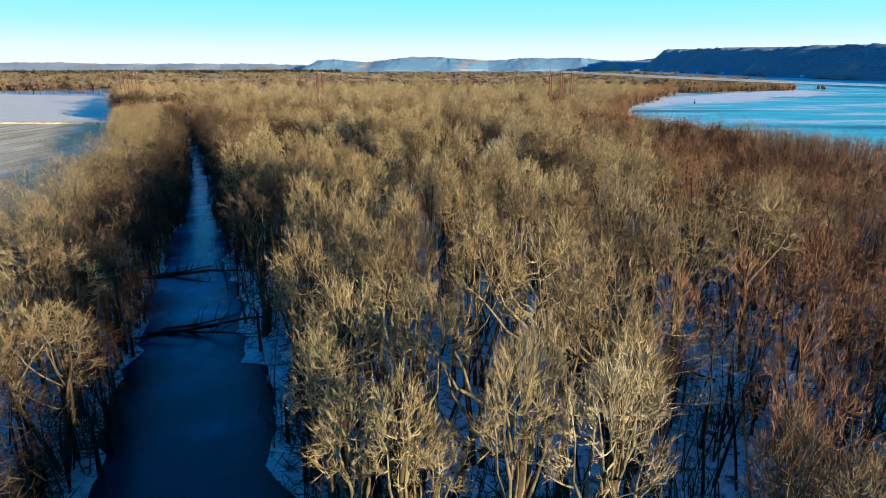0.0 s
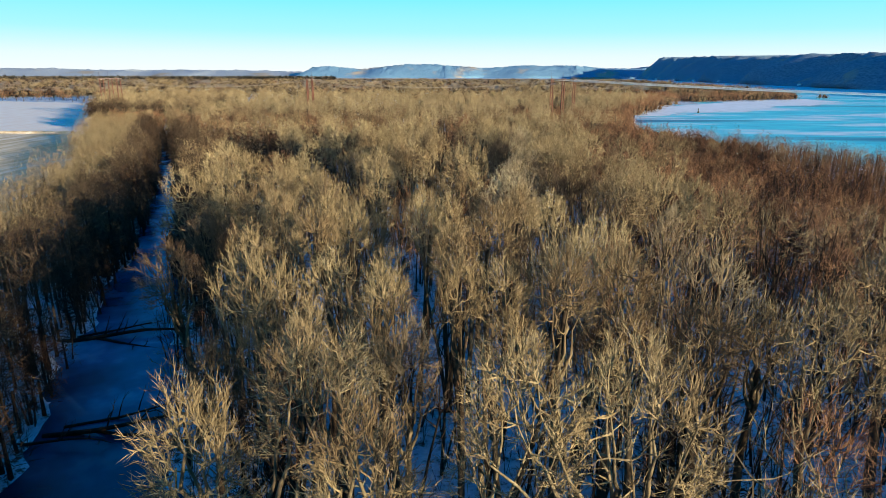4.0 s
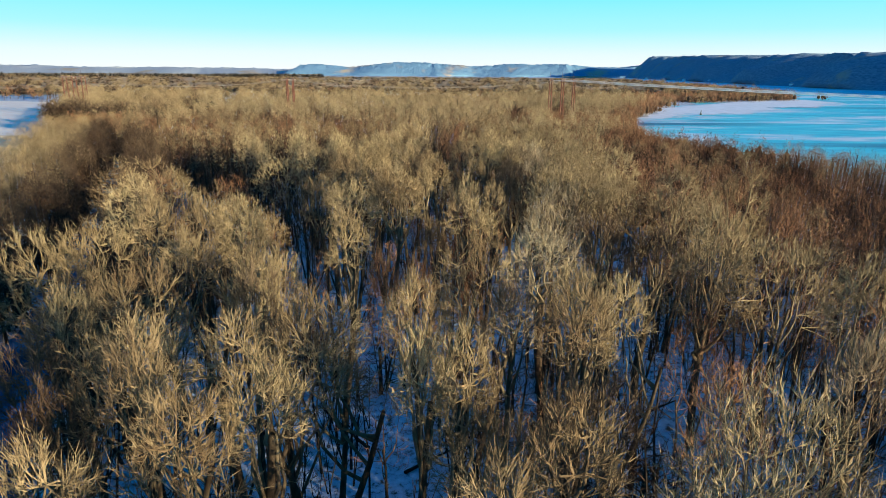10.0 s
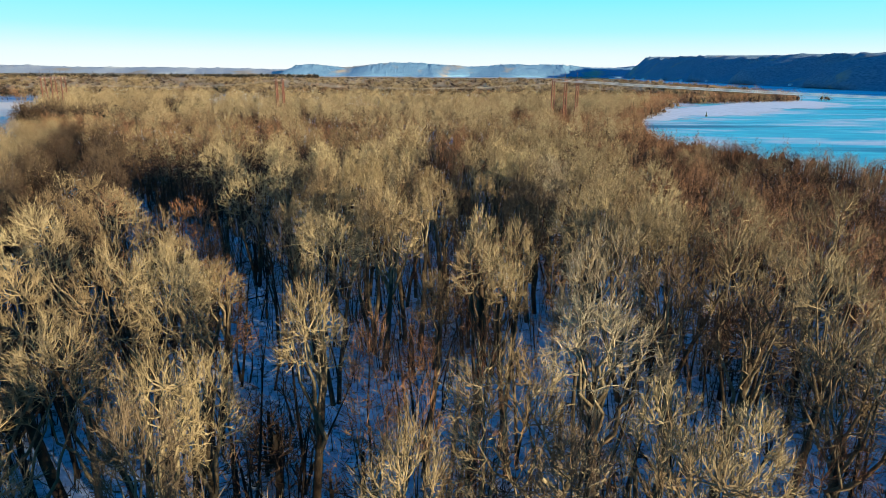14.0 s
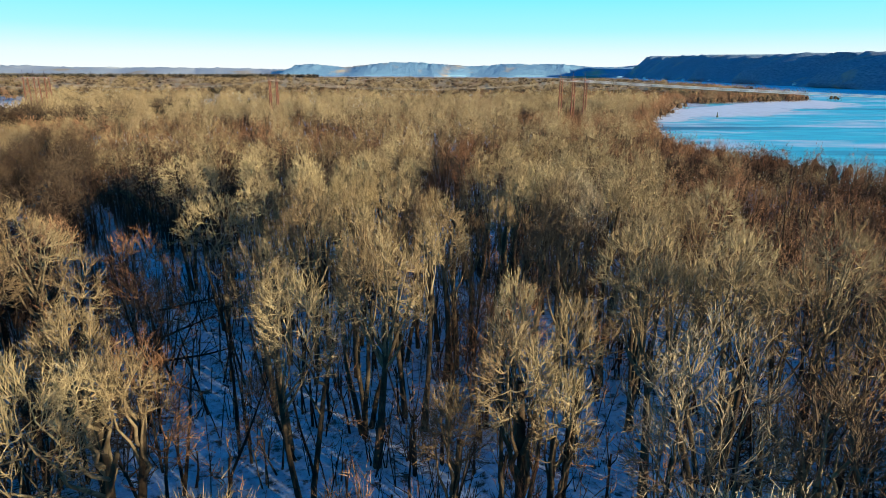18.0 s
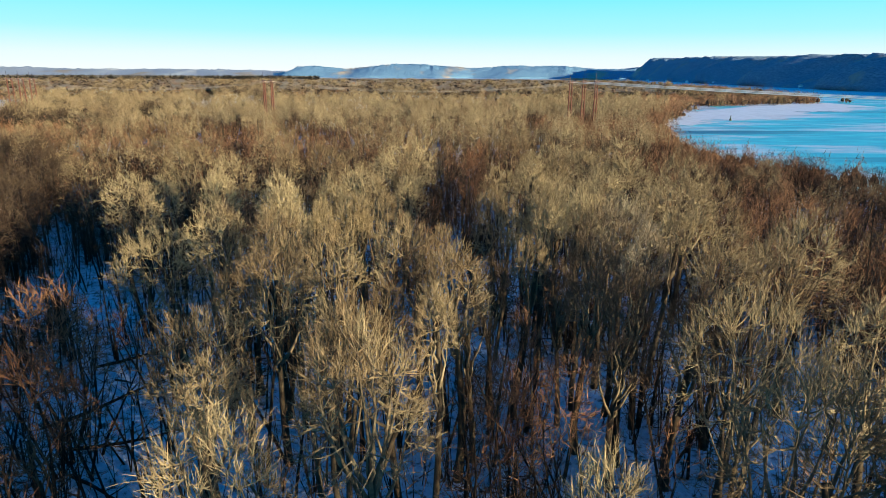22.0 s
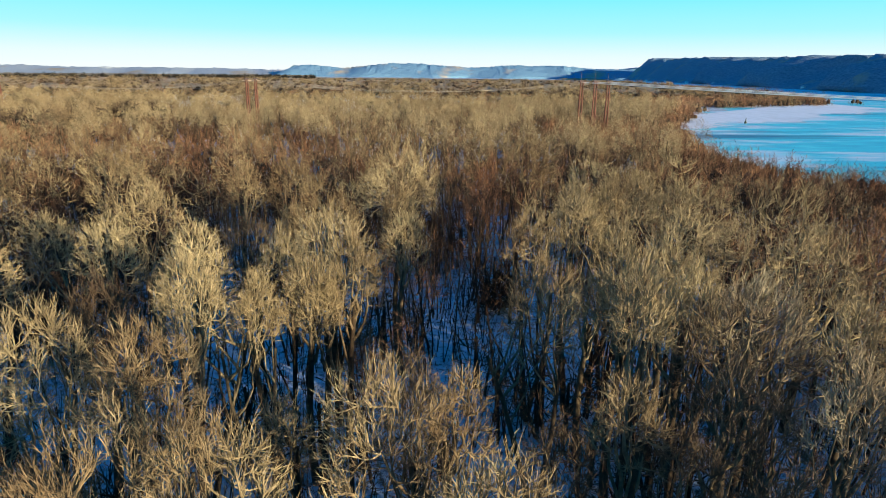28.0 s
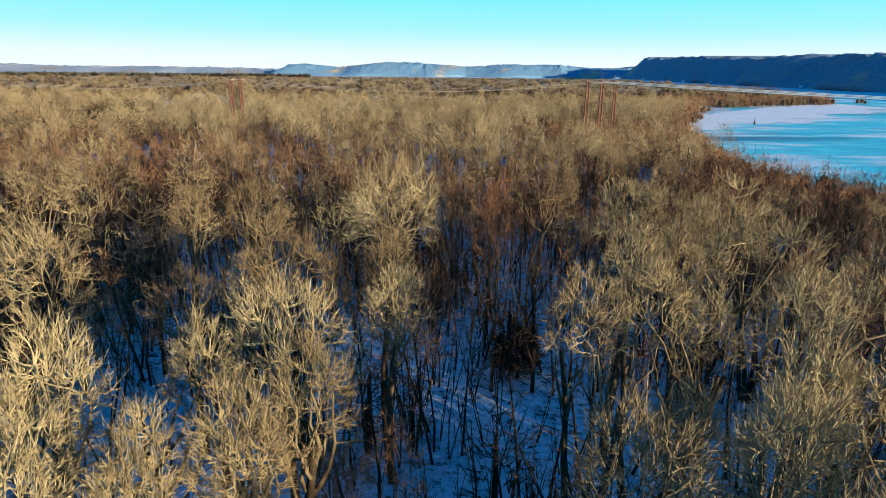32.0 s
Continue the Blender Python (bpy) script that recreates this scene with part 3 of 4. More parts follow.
# the big trees, place by place along the flight
# x, y, crown radius and height of each
TAN_A = [(2.0, 22.7, 1.7, 22.4), (-1.9, 24.2, 1.9, 20.4), (-0.6, 25.0, 1.9, 18.4), (-5.6, 25.8, 2.4, 19.4), (9.3, 26.9, 2.1, 22.4), (-7.2, 29.0, 1.9, 20.4), (-21.0, 32.2, 3.9, 18.4), (-24.6, 32.3, 2.8, 15.4), (-0.8, 33.6, 2.8, 22.4), (9.0, 33.8, 3.8, 24.4), (-6.2, 34.5, 3.4, 22.4), (7.6, 35.8, 2.2, 20.4), (-3.4, 42.6, 3.2, 22.4), (-10.7, 44.0, 3.1, 22.4), (-32.4, 45.4, 5.1, 16.4), (2.9, 45.6, 3.9, 22.4), (8.8, 47.2, 4.3, 22.4), (-6.9, 50.8, 4.1, 22.4), (-7.0, 53.9, 1.7, 20.4), (23.0, 55.0, 3.7, 22.4), (-4.9, 55.2, 2.7, 19.4), (12.4, 58.2, 2.9, 19.4), (4.5, 58.3, 2.9, 19.4), (1.1, 58.3, 1.8, 22.4), (16.9, 58.7, 3.3, 19.4)]
TAN_B = [(7.9, 59.5, 2.1, 22.4), (3.7, 59.5, 2.5, 22.4), (-4.3, 59.5, 2.9, 22.4), (21.6, 60.3, 3.1, 19.4), (-13.0, 60.8, 4.2, 22.4), (12.0, 61.5, 3.2, 22.4), (-12.4, 62.2, 2.8, 19.4), (-41.9, 62.3, 5.9, 16.4), (33.6, 62.6, 4.8, 22.4), (-8.1, 62.9, 2.3, 22.4), (-3.6, 64.5, 2.2, 22.4), (-20.9, 65.5, 4.3, 22.4), (1.7, 68.1, 2.2, 22.4), (11.2, 68.8, 5.4, 22.4), (-16.2, 71.3, 3.0, 22.4), (4.8, 72.5, 2.4, 22.4), (-11.1, 73.1, 2.8, 22.4), (14.3, 75.2, 4.9, 22.4), (-13.9, 77.1, 1.9, 22.4), (2.5, 77.4, 1.9, 19.4), (-9.7, 77.6, 2.4, 22.4), (0.6, 77.8, 2.2, 20.4), (0.7, 79.8, 2.1, 22.4), (-2.4, 79.8, 1.8, 22.4), (-16.5, 81.2, 3.8, 22.4)]
TAN_C = [(-10.8, 82.6, 2.4, 22.4), (-8.4, 83.9, 3.0, 20.4), (8.8, 85.7, 2.0, 22.4), (-8.0, 85.8, 3.8, 22.4), (31.4, 87.4, 3.7, 22.4), (-24.1, 88.7, 3.0, 22.4), (8.4, 89.6, 3.4, 22.4), (29.6, 91.8, 2.7, 22.4), (-2.0, 91.9, 2.8, 22.4), (-21.9, 93.2, 4.2, 22.4), (13.3, 94.7, 2.4, 20.4), (2.1, 95.8, 4.0, 22.4), (9.9, 96.5, 2.5, 20.4), (-14.7, 97.3, 3.0, 22.4), (-33.2, 100.4, 4.3, 22.4), (-21.3, 100.8, 3.0, 22.4), (-13.8, 100.9, 2.8, 20.4), (-29.1, 102.1, 4.3, 22.4), (23.5, 102.2, 4.5, 22.4), (29.5, 102.2, 5.3, 22.4), (-9.4, 103.3, 2.3, 22.4), (-25.1, 106.7, 2.9, 22.4), (27.7, 112.3, 4.2, 22.4), (-23.9, 112.7, 3.7, 22.4), (-20.7, 113.9, 3.7, 22.4)]
TAN_D = [(2.1, 116.0, 2.7, 22.4), (5.5, 116.5, 1.9, 20.4), (-1.8, 116.9, 1.7, 19.4), (-21.1, 120.0, 2.5, 18.4), (5.3, 120.6, 1.7, 22.4), (-20.9, 122.0, 2.4, 18.4), (28.2, 122.6, 4.9, 22.4), (3.4, 123.9, 1.7, 22.4), (-36.1, 124.6, 3.9, 22.4), (22.6, 126.8, 3.8, 22.4), (-25.0, 127.2, 3.3, 20.4), (19.3, 128.6, 2.9, 22.4), (-11.0, 129.0, 3.6, 21.7), (15.7, 131.8, 4.5, 22.4), (21.4, 133.5, 5.1, 22.4), (40.9, 133.5, 5.8, 22.4), (-6.4, 136.6, 4.4, 23.4), (-14.6, 139.4, 2.8, 19.4), (26.7, 141.2, 4.1, 22.4), (-8.0, 141.4, 2.8, 19.4), (17.9, 142.3, 4.9, 22.4), (-2.1, 142.4, 1.7, 21.4), (35.4, 142.9, 4.2, 22.4), (-7.7, 143.0, 3.6, 21.4), (-4.1, 144.8, 2.0, 20.4)]
TAN_E = [(-17.0, 145.7, 4.3, 19.4), (-48.2, 148.4, 6.0, 20.4), (0.2, 152.8, 3.6, 22.4), (-9.9, 153.9, 2.7, 22.4), (-14.5, 155.0, 4.1, 22.4), (-45.8, 155.8, 6.4, 20.4), (-18.2, 156.6, 3.1, 19.4), (23.4, 157.0, 3.9, 20.4), (-4.6, 157.4, 3.5, 22.4), (28.3, 158.1, 3.6, 20.4), (-0.4, 160.0, 1.8, 20.4), (-14.2, 160.6, 1.7, 19.4), (-10.2, 161.9, 1.7, 18.4), (6.2, 162.3, 2.3, 19.4), (33.3, 162.3, 4.8, 22.4), (-16.3, 163.1, 3.1, 22.4), (-22.2, 164.8, 3.6, 22.4), (-28.7, 166.7, 5.4, 20.4), (22.4, 169.5, 2.2, 20.4), (9.9, 169.7, 2.2, 22.4), (15.0, 172.4, 2.3, 22.4), (-18.0, 173.5, 3.1, 22.4), (5.6, 175.4, 3.4, 22.4), (11.2, 175.5, 3.2, 22.4), (-14.2, 175.6, 2.1, 20.4)]
TAN_F = [(-19.6, 178.0, 2.8, 20.4), (31.9, 178.3, 6.6, 22.4), (-10.9, 178.7, 2.3, 18.4), (13.9, 178.8, 2.6, 19.4), (-14.3, 179.4, 2.1, 19.4), (-11.5, 179.8, 2.9, 21.4), (18.6, 181.0, 2.8, 20.4), (-20.7, 181.3, 3.5, 22.4), (16.5, 181.4, 3.1, 21.4), (-8.7, 182.1, 3.0, 21.9), (-38.8, 183.4, 4.0, 22.4), (11.0, 183.5, 3.0, 18.4), (-28.1, 185.1, 3.4, 22.4), (-14.8, 185.9, 2.2, 21.4), (32.0, 187.2, 4.7, 22.4), (-10.8, 188.7, 4.6, 22.4), (7.3, 189.9, 3.0, 22.4), (21.6, 190.8, 3.7, 22.4), (11.8, 190.9, 3.1, 22.4), (15.4, 191.1, 2.7, 20.4), (-41.0, 198.0, 3.7, 19.4), (-5.1, 199.2, 3.4, 20.4), (-31.4, 200.0, 3.9, 22.4), (35.7, 200.7, 6.7, 22.4), (13.1, 201.6, 2.6, 22.4)]
TAN_G = [(18.1, 201.6, 3.0, 22.4), (-13.4, 203.3, 6.0, 22.4), (-5.8, 205.4, 3.2, 21.4), (-18.2, 206.9, 3.5, 19.4), (24.0, 211.7, 3.9, 22.4), (31.2, 211.8, 5.5, 22.4), (-28.3, 222.4, 3.4, 22.4), (-21.9, 226.0, 4.6, 22.4), (28.1, 227.0, 5.3, 22.4), (34.3, 227.1, 5.5, 22.4), (-48.5, 229.2, 6.3, 22.4), (23.9, 230.9, 5.0, 22.4), (-6.6, 232.7, 7.3, 23.4), (-7.3, 242.8, 8.1, 22.4), (16.5, 251.7, 6.1, 22.4), (-63.1, 271.6, 8.8, 22.4), (-77.6, 281.1, 9.0, 22.4)]
GREY = [(-13.8, 93.1, 2.5, 23.4), (-14.6, 45.0, 2.8, 19.4), (-15.0, 58.1, 2.3, 17.4), (10.3, 61.4, 2.4, 17.4), (-22.6, 72.2, 3.7, 20.4), (-20.4, 78.1, 1.9, 20.4), (6.3, 82.2, 2.4, 18.4), (9.0, 82.9, 2.5, 19.4), (-24.6, 85.6, 2.9, 20.4), (21.0, 111.0, 3.7, 20.4), (17.2, 113.2, 3.7, 20.4), (20.4, 148.3, 4.0, 18.4), (12.8, 151.0, 3.1, 15.4), (17.6, 151.3, 3.6, 18.4), (14.4, 154.3, 3.0, 19.4), (1.6, 155.2, 2.2, 17.4), (11.2, 156.4, 3.2, 19.4), (10.5, 161.1, 1.7, 18.4), (4.0, 161.2, 1.7, 18.4), (15.6, 162.7, 2.9, 18.4), (12.6, 164.1, 2.6, 19.4), (-20.1, 167.9, 2.1, 20.4), (16.2, 168.7, 4.4, 22.4), (-25.6, 175.9, 3.1, 20.4), (-21.9, 203.7, 4.2, 19.4)]
PALE_A = [(17.2, 22.0, 1.7, 19.4), (6.7, 22.2, 3.0, 22.9), (16.0, 23.1, 1.8, 19.4), (3.9, 26.0, 1.9, 23.4), (-2.7, 55.0, 1.7, 20.4), (19.4, 65.3, 5.3, 22.4), (22.7, 82.4, 2.3, 22.4), (4.4, 93.1, 1.7, 21.4), (10.0, 105.4, 4.2, 22.4), (11.8, 116.4, 5.3, 22.4), (17.6, 160.1, 2.8, 22.4), (-3.0, 161.0, 1.8, 21.4), (20.0, 173.4, 3.8, 22.4)]
RUSSET_A = [(19.8, 30.2, 3.1, 17.4), (-21.9, 31.5, 2.2, 14.4), (-19.6, 32.0, 2.4, 14.4), (23.5, 32.9, 3.1, 18.4), (-19.6, 36.3, 2.0, 11.4), (25.5, 40.6, 3.1, 18.4), (34.6, 47.8, 3.8, 18.4), (20.7, 50.8, 3.2, 19.4), (27.9, 52.4, 3.8, 19.4), (36.6, 56.1, 4.2, 19.4), (-11.3, 62.0, 1.7, 16.4), (19.7, 89.7, 3.9, 17.4), (21.5, 100.3, 3.5, 16.4), (-2.2, 112.1, 2.0, 18.4), (-6.2, 113.1, 3.2, 18.4), (2.8, 114.2, 2.6, 17.4), (-22.6, 130.5, 4.8, 16.4), (-15.6, 134.3, 2.5, 12.4), (3.4, 146.9, 3.5, 15.4), (-29.8, 147.6, 4.9, 16.4), (9.1, 152.5, 3.3, 14.4), (6.4, 157.5, 2.2, 15.4), (-35.6, 159.2, 6.2, 17.4), (-6.1, 159.7, 2.5, 14.4), (-51.5, 169.5, 5.2, 17.4)]
RUSSET_B = [(-8.0, 186.9, 3.0, 13.4), (-8.5, 189.8, 1.7, 10.4), (-4.6, 193.5, 2.8, 11.4), (-4.0, 208.8, 4.2, 12.4), (-35.1, 214.8, 3.6, 16.4), (7.9, 239.7, 4.0, 22.4), (9.5, 256.2, 6.8, 15.4)]
TAN, PALE, RUSSET = TAN_A + TAN_B + TAN_C + TAN_D + TAN_E + TAN_F + TAN_G, PALE_A, RUSSET_A + RUSSET_B

LABELS = ["leafless tan tree with a sunlit twiggy crown, standing in snow", "leafless tan tree with several stems from one base, in snow",
          "leafless pale grey tree with twisted branches, standing in snow", "slender leafless reddish-brown young tree standing in snow"]
PATTERNS = [tree_thing("bare_tree", 100 + i, kind, TWIG, LABELS[0 if kind[6] == 1 else 1], "tree", "leafless floodplain trees") for i, kind in enumerate(KINDS)]
PALES = [tree_thing("pale_tree", 120 + i, KINDS[k], TWIG_PALE, LABELS[2], "tree", "pale leafless trees") for i, k in enumerate((2, 5))]
GREYS = [tree_thing("grey_tree", 140 + i, KINDS[k], TWIG_GREY, "leafless dull grey-brown tree with dark stems, standing in snow", "tree", "grey-brown leafless trees") for i, k in enumerate((2, 4))]
SLIMS = [tree_thing("young_tree", 200 + i, kind, TWIG_BROWN, LABELS[3], "tree", "young brown trees") for i, kind in enumerate(SLIM)]

first = set()


def put(pattern, x, y, turn, wide, tall):
    m = pose(x, y, float(ground_z(np.array(x), np.array(y))), 0, 0, turn)
    if id(pattern) not in first:
        first.add(id(pattern))
        pattern.matrix_basis = m
        pattern.scale = (wide, wide, tall)
        return pattern
    ob = copy_thing(pattern, m)
    ob.scale = (wide, wide, tall)
    return ob


taken = []
for patterns, kinds, spots in ((PATTERNS, KINDS, TAN), (PALES, [KINDS[2], KINDS[5]], PALE), (GREYS, [KINDS[2], KINDS[4]], GREY), (SLIMS[3:], SLIM[3:], RUSSET)):
    for x, y, r, h in spots:
        if abs(x - creek_mid(y)) < creek_half(y) + 0.5:
            continue
        j = int(np.argmin([abs(k[2] - r) + rng.uniform(0, 0.8) for k in kinds]))
        put(patterns[j], x, y, rng.uniform(0, 360), min(1.35, max(0.6, r / (kinds[j][2] + 0.7))), h / kinds[j][7] * rng.uniform(0.97, 1.03))
        taken.append((x, y, max(3.2, r)))

# young brown trees between them, in the thickets near the flight
count = 0
while count < 100:
    x, y = rng.uniform(-60, 60), rng.uniform(25, 270)
    if abs(x) > 14 + 0.35 * y or not wooded(x, y, 1.0) or clear_at(x, y) or not (brown_at(x, y) or rng.random() < 0.45):
        continue
    if any((x - a) ** 2 + (y - b) ** 2 < 7.0 for a, b, c in taken):
        continue
    put(SLIMS[rng.integers(3)], x, y, rng.uniform(0, 360), rng.uniform(0.75, 1.1), rng.uniform(0.65, 1.1))
    taken.append((x, y, 2.0))
    count += 1


# ---- the rest of the forest ----
def spread_out(name, shapes, spots, mats, label, category="trees"):
    """Many plain trees joined into one mesh. spots: x, y, size, turn, shape number."""
    V, F, M, n = [], [], [], 0
    for x, y, size, turn, k, tall in spots:
        v, f, m = shapes[k]
        c, s = math.cos(turn), math.sin(turn)
        w = v * (size, size, size * tall)
        V.append(np.stack([w[:, 0] * c - w[:, 1] * s + x, w[:, 0] * s + w[:, 1] * c + y, w[:, 2]], 1))
        F.append(f + n)
        M.append(m)
        n += len(v)
    if not V:
        return None
    ob = new(name, mesh_of(name, np.concatenate(V), np.concatenate(F), mats, np.concatenate(M)))
    return tagged(ob, label, category, kind="stuff")


def joined(wood, crown):
    v1, f1, m1 = wood.arrays()
    v2, f2, m2 = crown.arrays()
    return np.concatenate([v1, v2]), np.concatenate([f1, f2 + len(v1)]), np.concatenate([m1, m2 + 1])


def simple(kind, seed, limbs, nb, ns, nt, wide, detail):
    fork, _, spread, _, _, _, stems, H = kind
    return joined(*tree_shape(seed, H, fork, limbs, spread, nb, ns, nt, wide, detail, 1 if detail == 0 else stems)[:2])


def tuft(seed, H, R, n, w):
    r = np.random.default_rng(seed)
    w_, c = Shape(), Shape()
    w_.tube(np.array([(0, 0, -0.5), (0, 0, H * 0.6)]), [0.3, 0.15], 3, 0)
    for _ in range(n):
        a, q = r.uniform(0, 6.28), math.sqrt(r.uniform(0, 1))
        top = np.array([math.cos(a) * q * R, math.sin(a) * q * R, H * (1 - 0.28 * q * q) * r.uniform(0.86, 1.0)])
        low_ = np.array([top[0] * 0.45, top[1] * 0.45, H * r.uniform(0.2, 0.55)])
        c.blade(np.array([low_, top]), w, 0, r)
    return joined(w_, c)


def fuzz(seed, H, Rc, n, w, length, low_=0.42, shade_core=0.0):
    """A tree seen from afar: a lumpy dome of fine outward twigs on a trunk."""
    r = np.random.default_rng(seed)
    w_, c = Shape(), Shape()
    w_.tube(np.array([(0, 0, -0.5), (0, 0, H * 0.62)]), [0.3, 0.14], 3, 0)
    lumps = [(unit(r.normal(size=3) + np.array([0, 0, 0.35])), r.uniform(-0.3, 0.3)) for _ in range(10)]
    zc, hz = H * (low_ + 0.15), H * (0.85 - low_)
    for b in range(n):
        az, cz = b * 2.39996 + r.normal() * 0.3, 1 - 1.25 * (b + 0.5) / n
        sn = math.sqrt(max(0.0, 1 - cz * cz))
        dv = np.array([math.cos(az) * sn, math.sin(az) * sn, cz])
        k = r.uniform(0.72, 1.0) * (1 + sum(a * max(0.0, float(dv @ v) - 0.7) * 3 for v, a in lumps))
        tip = np.array([dv[0] * Rc * k, dv[1] * Rc * k, zc + dv[2] * hz * k])
        d = unit(unit(dv * np.array([1, 1, 0.8]) + np.array([0, 0, 0.22])) + r.normal(size=3) * 0.42)
        c.blade(np.array([tip - d * length * r.uniform(0.7, 1.3), tip]), w, 0, r)
    if shade_core:
        # a dark inner shell standing in for the shade between a far crown's twigs
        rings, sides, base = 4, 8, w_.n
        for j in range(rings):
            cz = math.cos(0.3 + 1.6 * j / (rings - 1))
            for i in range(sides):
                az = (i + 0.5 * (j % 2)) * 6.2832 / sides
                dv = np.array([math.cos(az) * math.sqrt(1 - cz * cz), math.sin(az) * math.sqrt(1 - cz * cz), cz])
                k = shade_core * r.uniform(0.8, 1.15)
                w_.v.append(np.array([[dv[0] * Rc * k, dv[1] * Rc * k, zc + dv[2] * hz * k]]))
        w_.v.append(np.array([[0.0, 0.0, zc + hz * shade_core]]))
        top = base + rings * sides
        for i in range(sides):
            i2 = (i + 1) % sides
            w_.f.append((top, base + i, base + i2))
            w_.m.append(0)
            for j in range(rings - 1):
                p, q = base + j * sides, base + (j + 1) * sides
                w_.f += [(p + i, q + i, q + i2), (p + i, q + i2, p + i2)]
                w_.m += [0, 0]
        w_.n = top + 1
    return joined(w_, c)


FUZZ = [fuzz(1000 + i, k[7], k[2] * 1.12, 360, 0.10, 1.7, k[0] - 0.06) for i, k in enumerate(FILL)]
FUZZ_FINE = [fuzz(1200 + i, k[7], k[2] * 1.12, 560, 0.058, 1.3, k[0] - 0.06) for i, k in enumerate(FILL)]
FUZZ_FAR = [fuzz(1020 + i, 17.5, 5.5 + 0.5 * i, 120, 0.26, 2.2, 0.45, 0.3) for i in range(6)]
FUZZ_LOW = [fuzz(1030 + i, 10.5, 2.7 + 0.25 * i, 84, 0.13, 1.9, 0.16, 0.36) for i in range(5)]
LOW_FINE = [fuzz(1230 + i, 10.5, 2.7 + 0.25 * i, 150, 0.062, 1.5, 0.16) for i in range(5)]
MIDS = [simple(k, 300 + i, 7, 44, 4, 5, 1.2, 1) for i, k in enumerate(FILL)]
LOWS = [fuzz(400 + i, k[7], k[2] * 1.1, 420, 0.07, 1.4, k[0] - 0.08) for i, k in enumerate(FILL)]
SLIM_MID = [simple(k, 500 + i, 4, 10, 3, 2, 1.5, 1) for i, k in enumerate(SLIM)]

mid, low, last, smid, slow_, shaded_mid, shaded_low, dusk_side, left_bank = [], [], [], [], [], [], [], [], []
taken_l = list(taken)


def free(x, y, r):
    return all((x - a) ** 2 + (y - b) ** 2 > (r * (0.62 if c < 3 else 1)) ** 2 for a, b, c in taken_l if abs(y - b) < r)


def in_reach(x, y):
    return -0.74 * (y + 25) - 25 < x < 0.85 * y + 110


# tall trees
for gx in np.arange(-400, 240, 7.6):
    for gy in np.arange(20, 620, 7.6):
        x, y = gx + rng.uniform(-3.7, 3.7), gy + rng.uniform(-3.7, 3.7)
        if not wooded(x, y, 1.2) or not in_reach(x, y) or x > shore(y) - 12 or gap_at(x, y) or (brown_at(x, y) and rng.random() < (0.65 if y < 235 else 0.85)) or clear_at(x, y, 4.5):
            continue
        if wavy(x, y, 60, 5) < -0.55  or (y < 290 and not free(x, y, 5.6)):
            continue
        near = 15 < y < 250 and abs(x) < 55 and abs(x) < 0.75 * y + 8
        tall = rng.random() < (0.6 if not near else 0.2)
        size = rng.uniform(0.78, 1.16) if tall else rng.uniform(0.40, 0.58)
        size *= 0.66 if x < creek_mid(y) and y < 420 else min(1.0, max(0.6, 1.0 - (x - 28) / 110.0)) if y < 330 else 1.0
        spot = [x, y, size, rng.uniform(0, 6.28), rng.integers(len(KINDS)), rng.uniform(0.92, 1.05)]
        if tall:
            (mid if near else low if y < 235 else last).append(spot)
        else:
            (shaded_mid if near else shaded_low).append(spot)
# darker trees on the river side
for gx in np.arange(34, 96, 5.6):
    for gy in np.arange(-40, 230, 5.6):
        x, y = gx + rng.uniform(-2.6, 2.6), gy + rng.uniform(-2.6, 2.6)
        if wooded(x, y, 8.0) and not brown_at(x, y) and not clear_at(x, y, 2.0) and free(x, y, 5.0):
            dusk_side.append([x, y, rng.uniform(0.5, 0.74), rng.uniform(0, 6.28), rng.integers(len(KINDS)), rng.uniform(0.92, 1.05)])
# a tall fringe on the creek's sunward bank, shade put into its dark twigs
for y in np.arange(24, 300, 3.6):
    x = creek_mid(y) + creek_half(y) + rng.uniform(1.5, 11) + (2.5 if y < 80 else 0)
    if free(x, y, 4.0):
        (shaded_mid if y < 120 else shaded_low).append([x, y, rng.uniform(0.66, 0.95), rng.uniform(0, 6.28), rng.integers(len(KINDS)), rng.uniform(0.95, 1.08)])
# low dense trees between the creek and the field
for y in np.arange(18, 330, 4.6):
    for k in range(9):
        x = creek_mid(y) - creek_half(y) - 1.5 - 4.4 * k + rng.uniform(-2, 2)
        yy = y + rng.uniform(-2, 2)
        if wooded(x, yy, 0.5):
            # rows next to the water take the twigs darkened for shade
            (left_bank if k > 1 else shaded_low).append([x, yy, rng.uniform(0.6, 0.86), rng.uniform(0, 6.28), rng.integers(len(KINDS)), rng.uniform(0.92, 1.08)])
# brown thicket in the gaps between them
for gx in np.arange(-400, 240, 5.0):
    for gy in np.arange(15, 620, 5.0):
        x, y = gx + rng.uniform(-2.4, 2.4), gy + rng.uniform(-2.4, 2.4)
        if not wooded(x, y, 1.5) or not in_reach(x, y) or clear_at(x, y, 0.5):
            continue
        thick = brown_at(x, y) or wavy(x, y, 60, 5) < -0.42 or x > shore(y) - 16
        if gap_at(x, y) and rng.random() < 0.85:
            continue
        if not thick and rng.random() < (0.4 if x < 45 else 0.3):
            continue
        near = 15 < y < 250 and abs(x) < 55 and abs(x) < 0.75 * y + 8
        s_ = rng.uniform(0.62, 1.1) * (0.95 if x > 70 else 1.0)
        (smid if near else slow_).append([x, y, s_, rng.uniform(0, 6.28), rng.integers(3 if near else 5), rng.uniform(0.9, 1.1)])
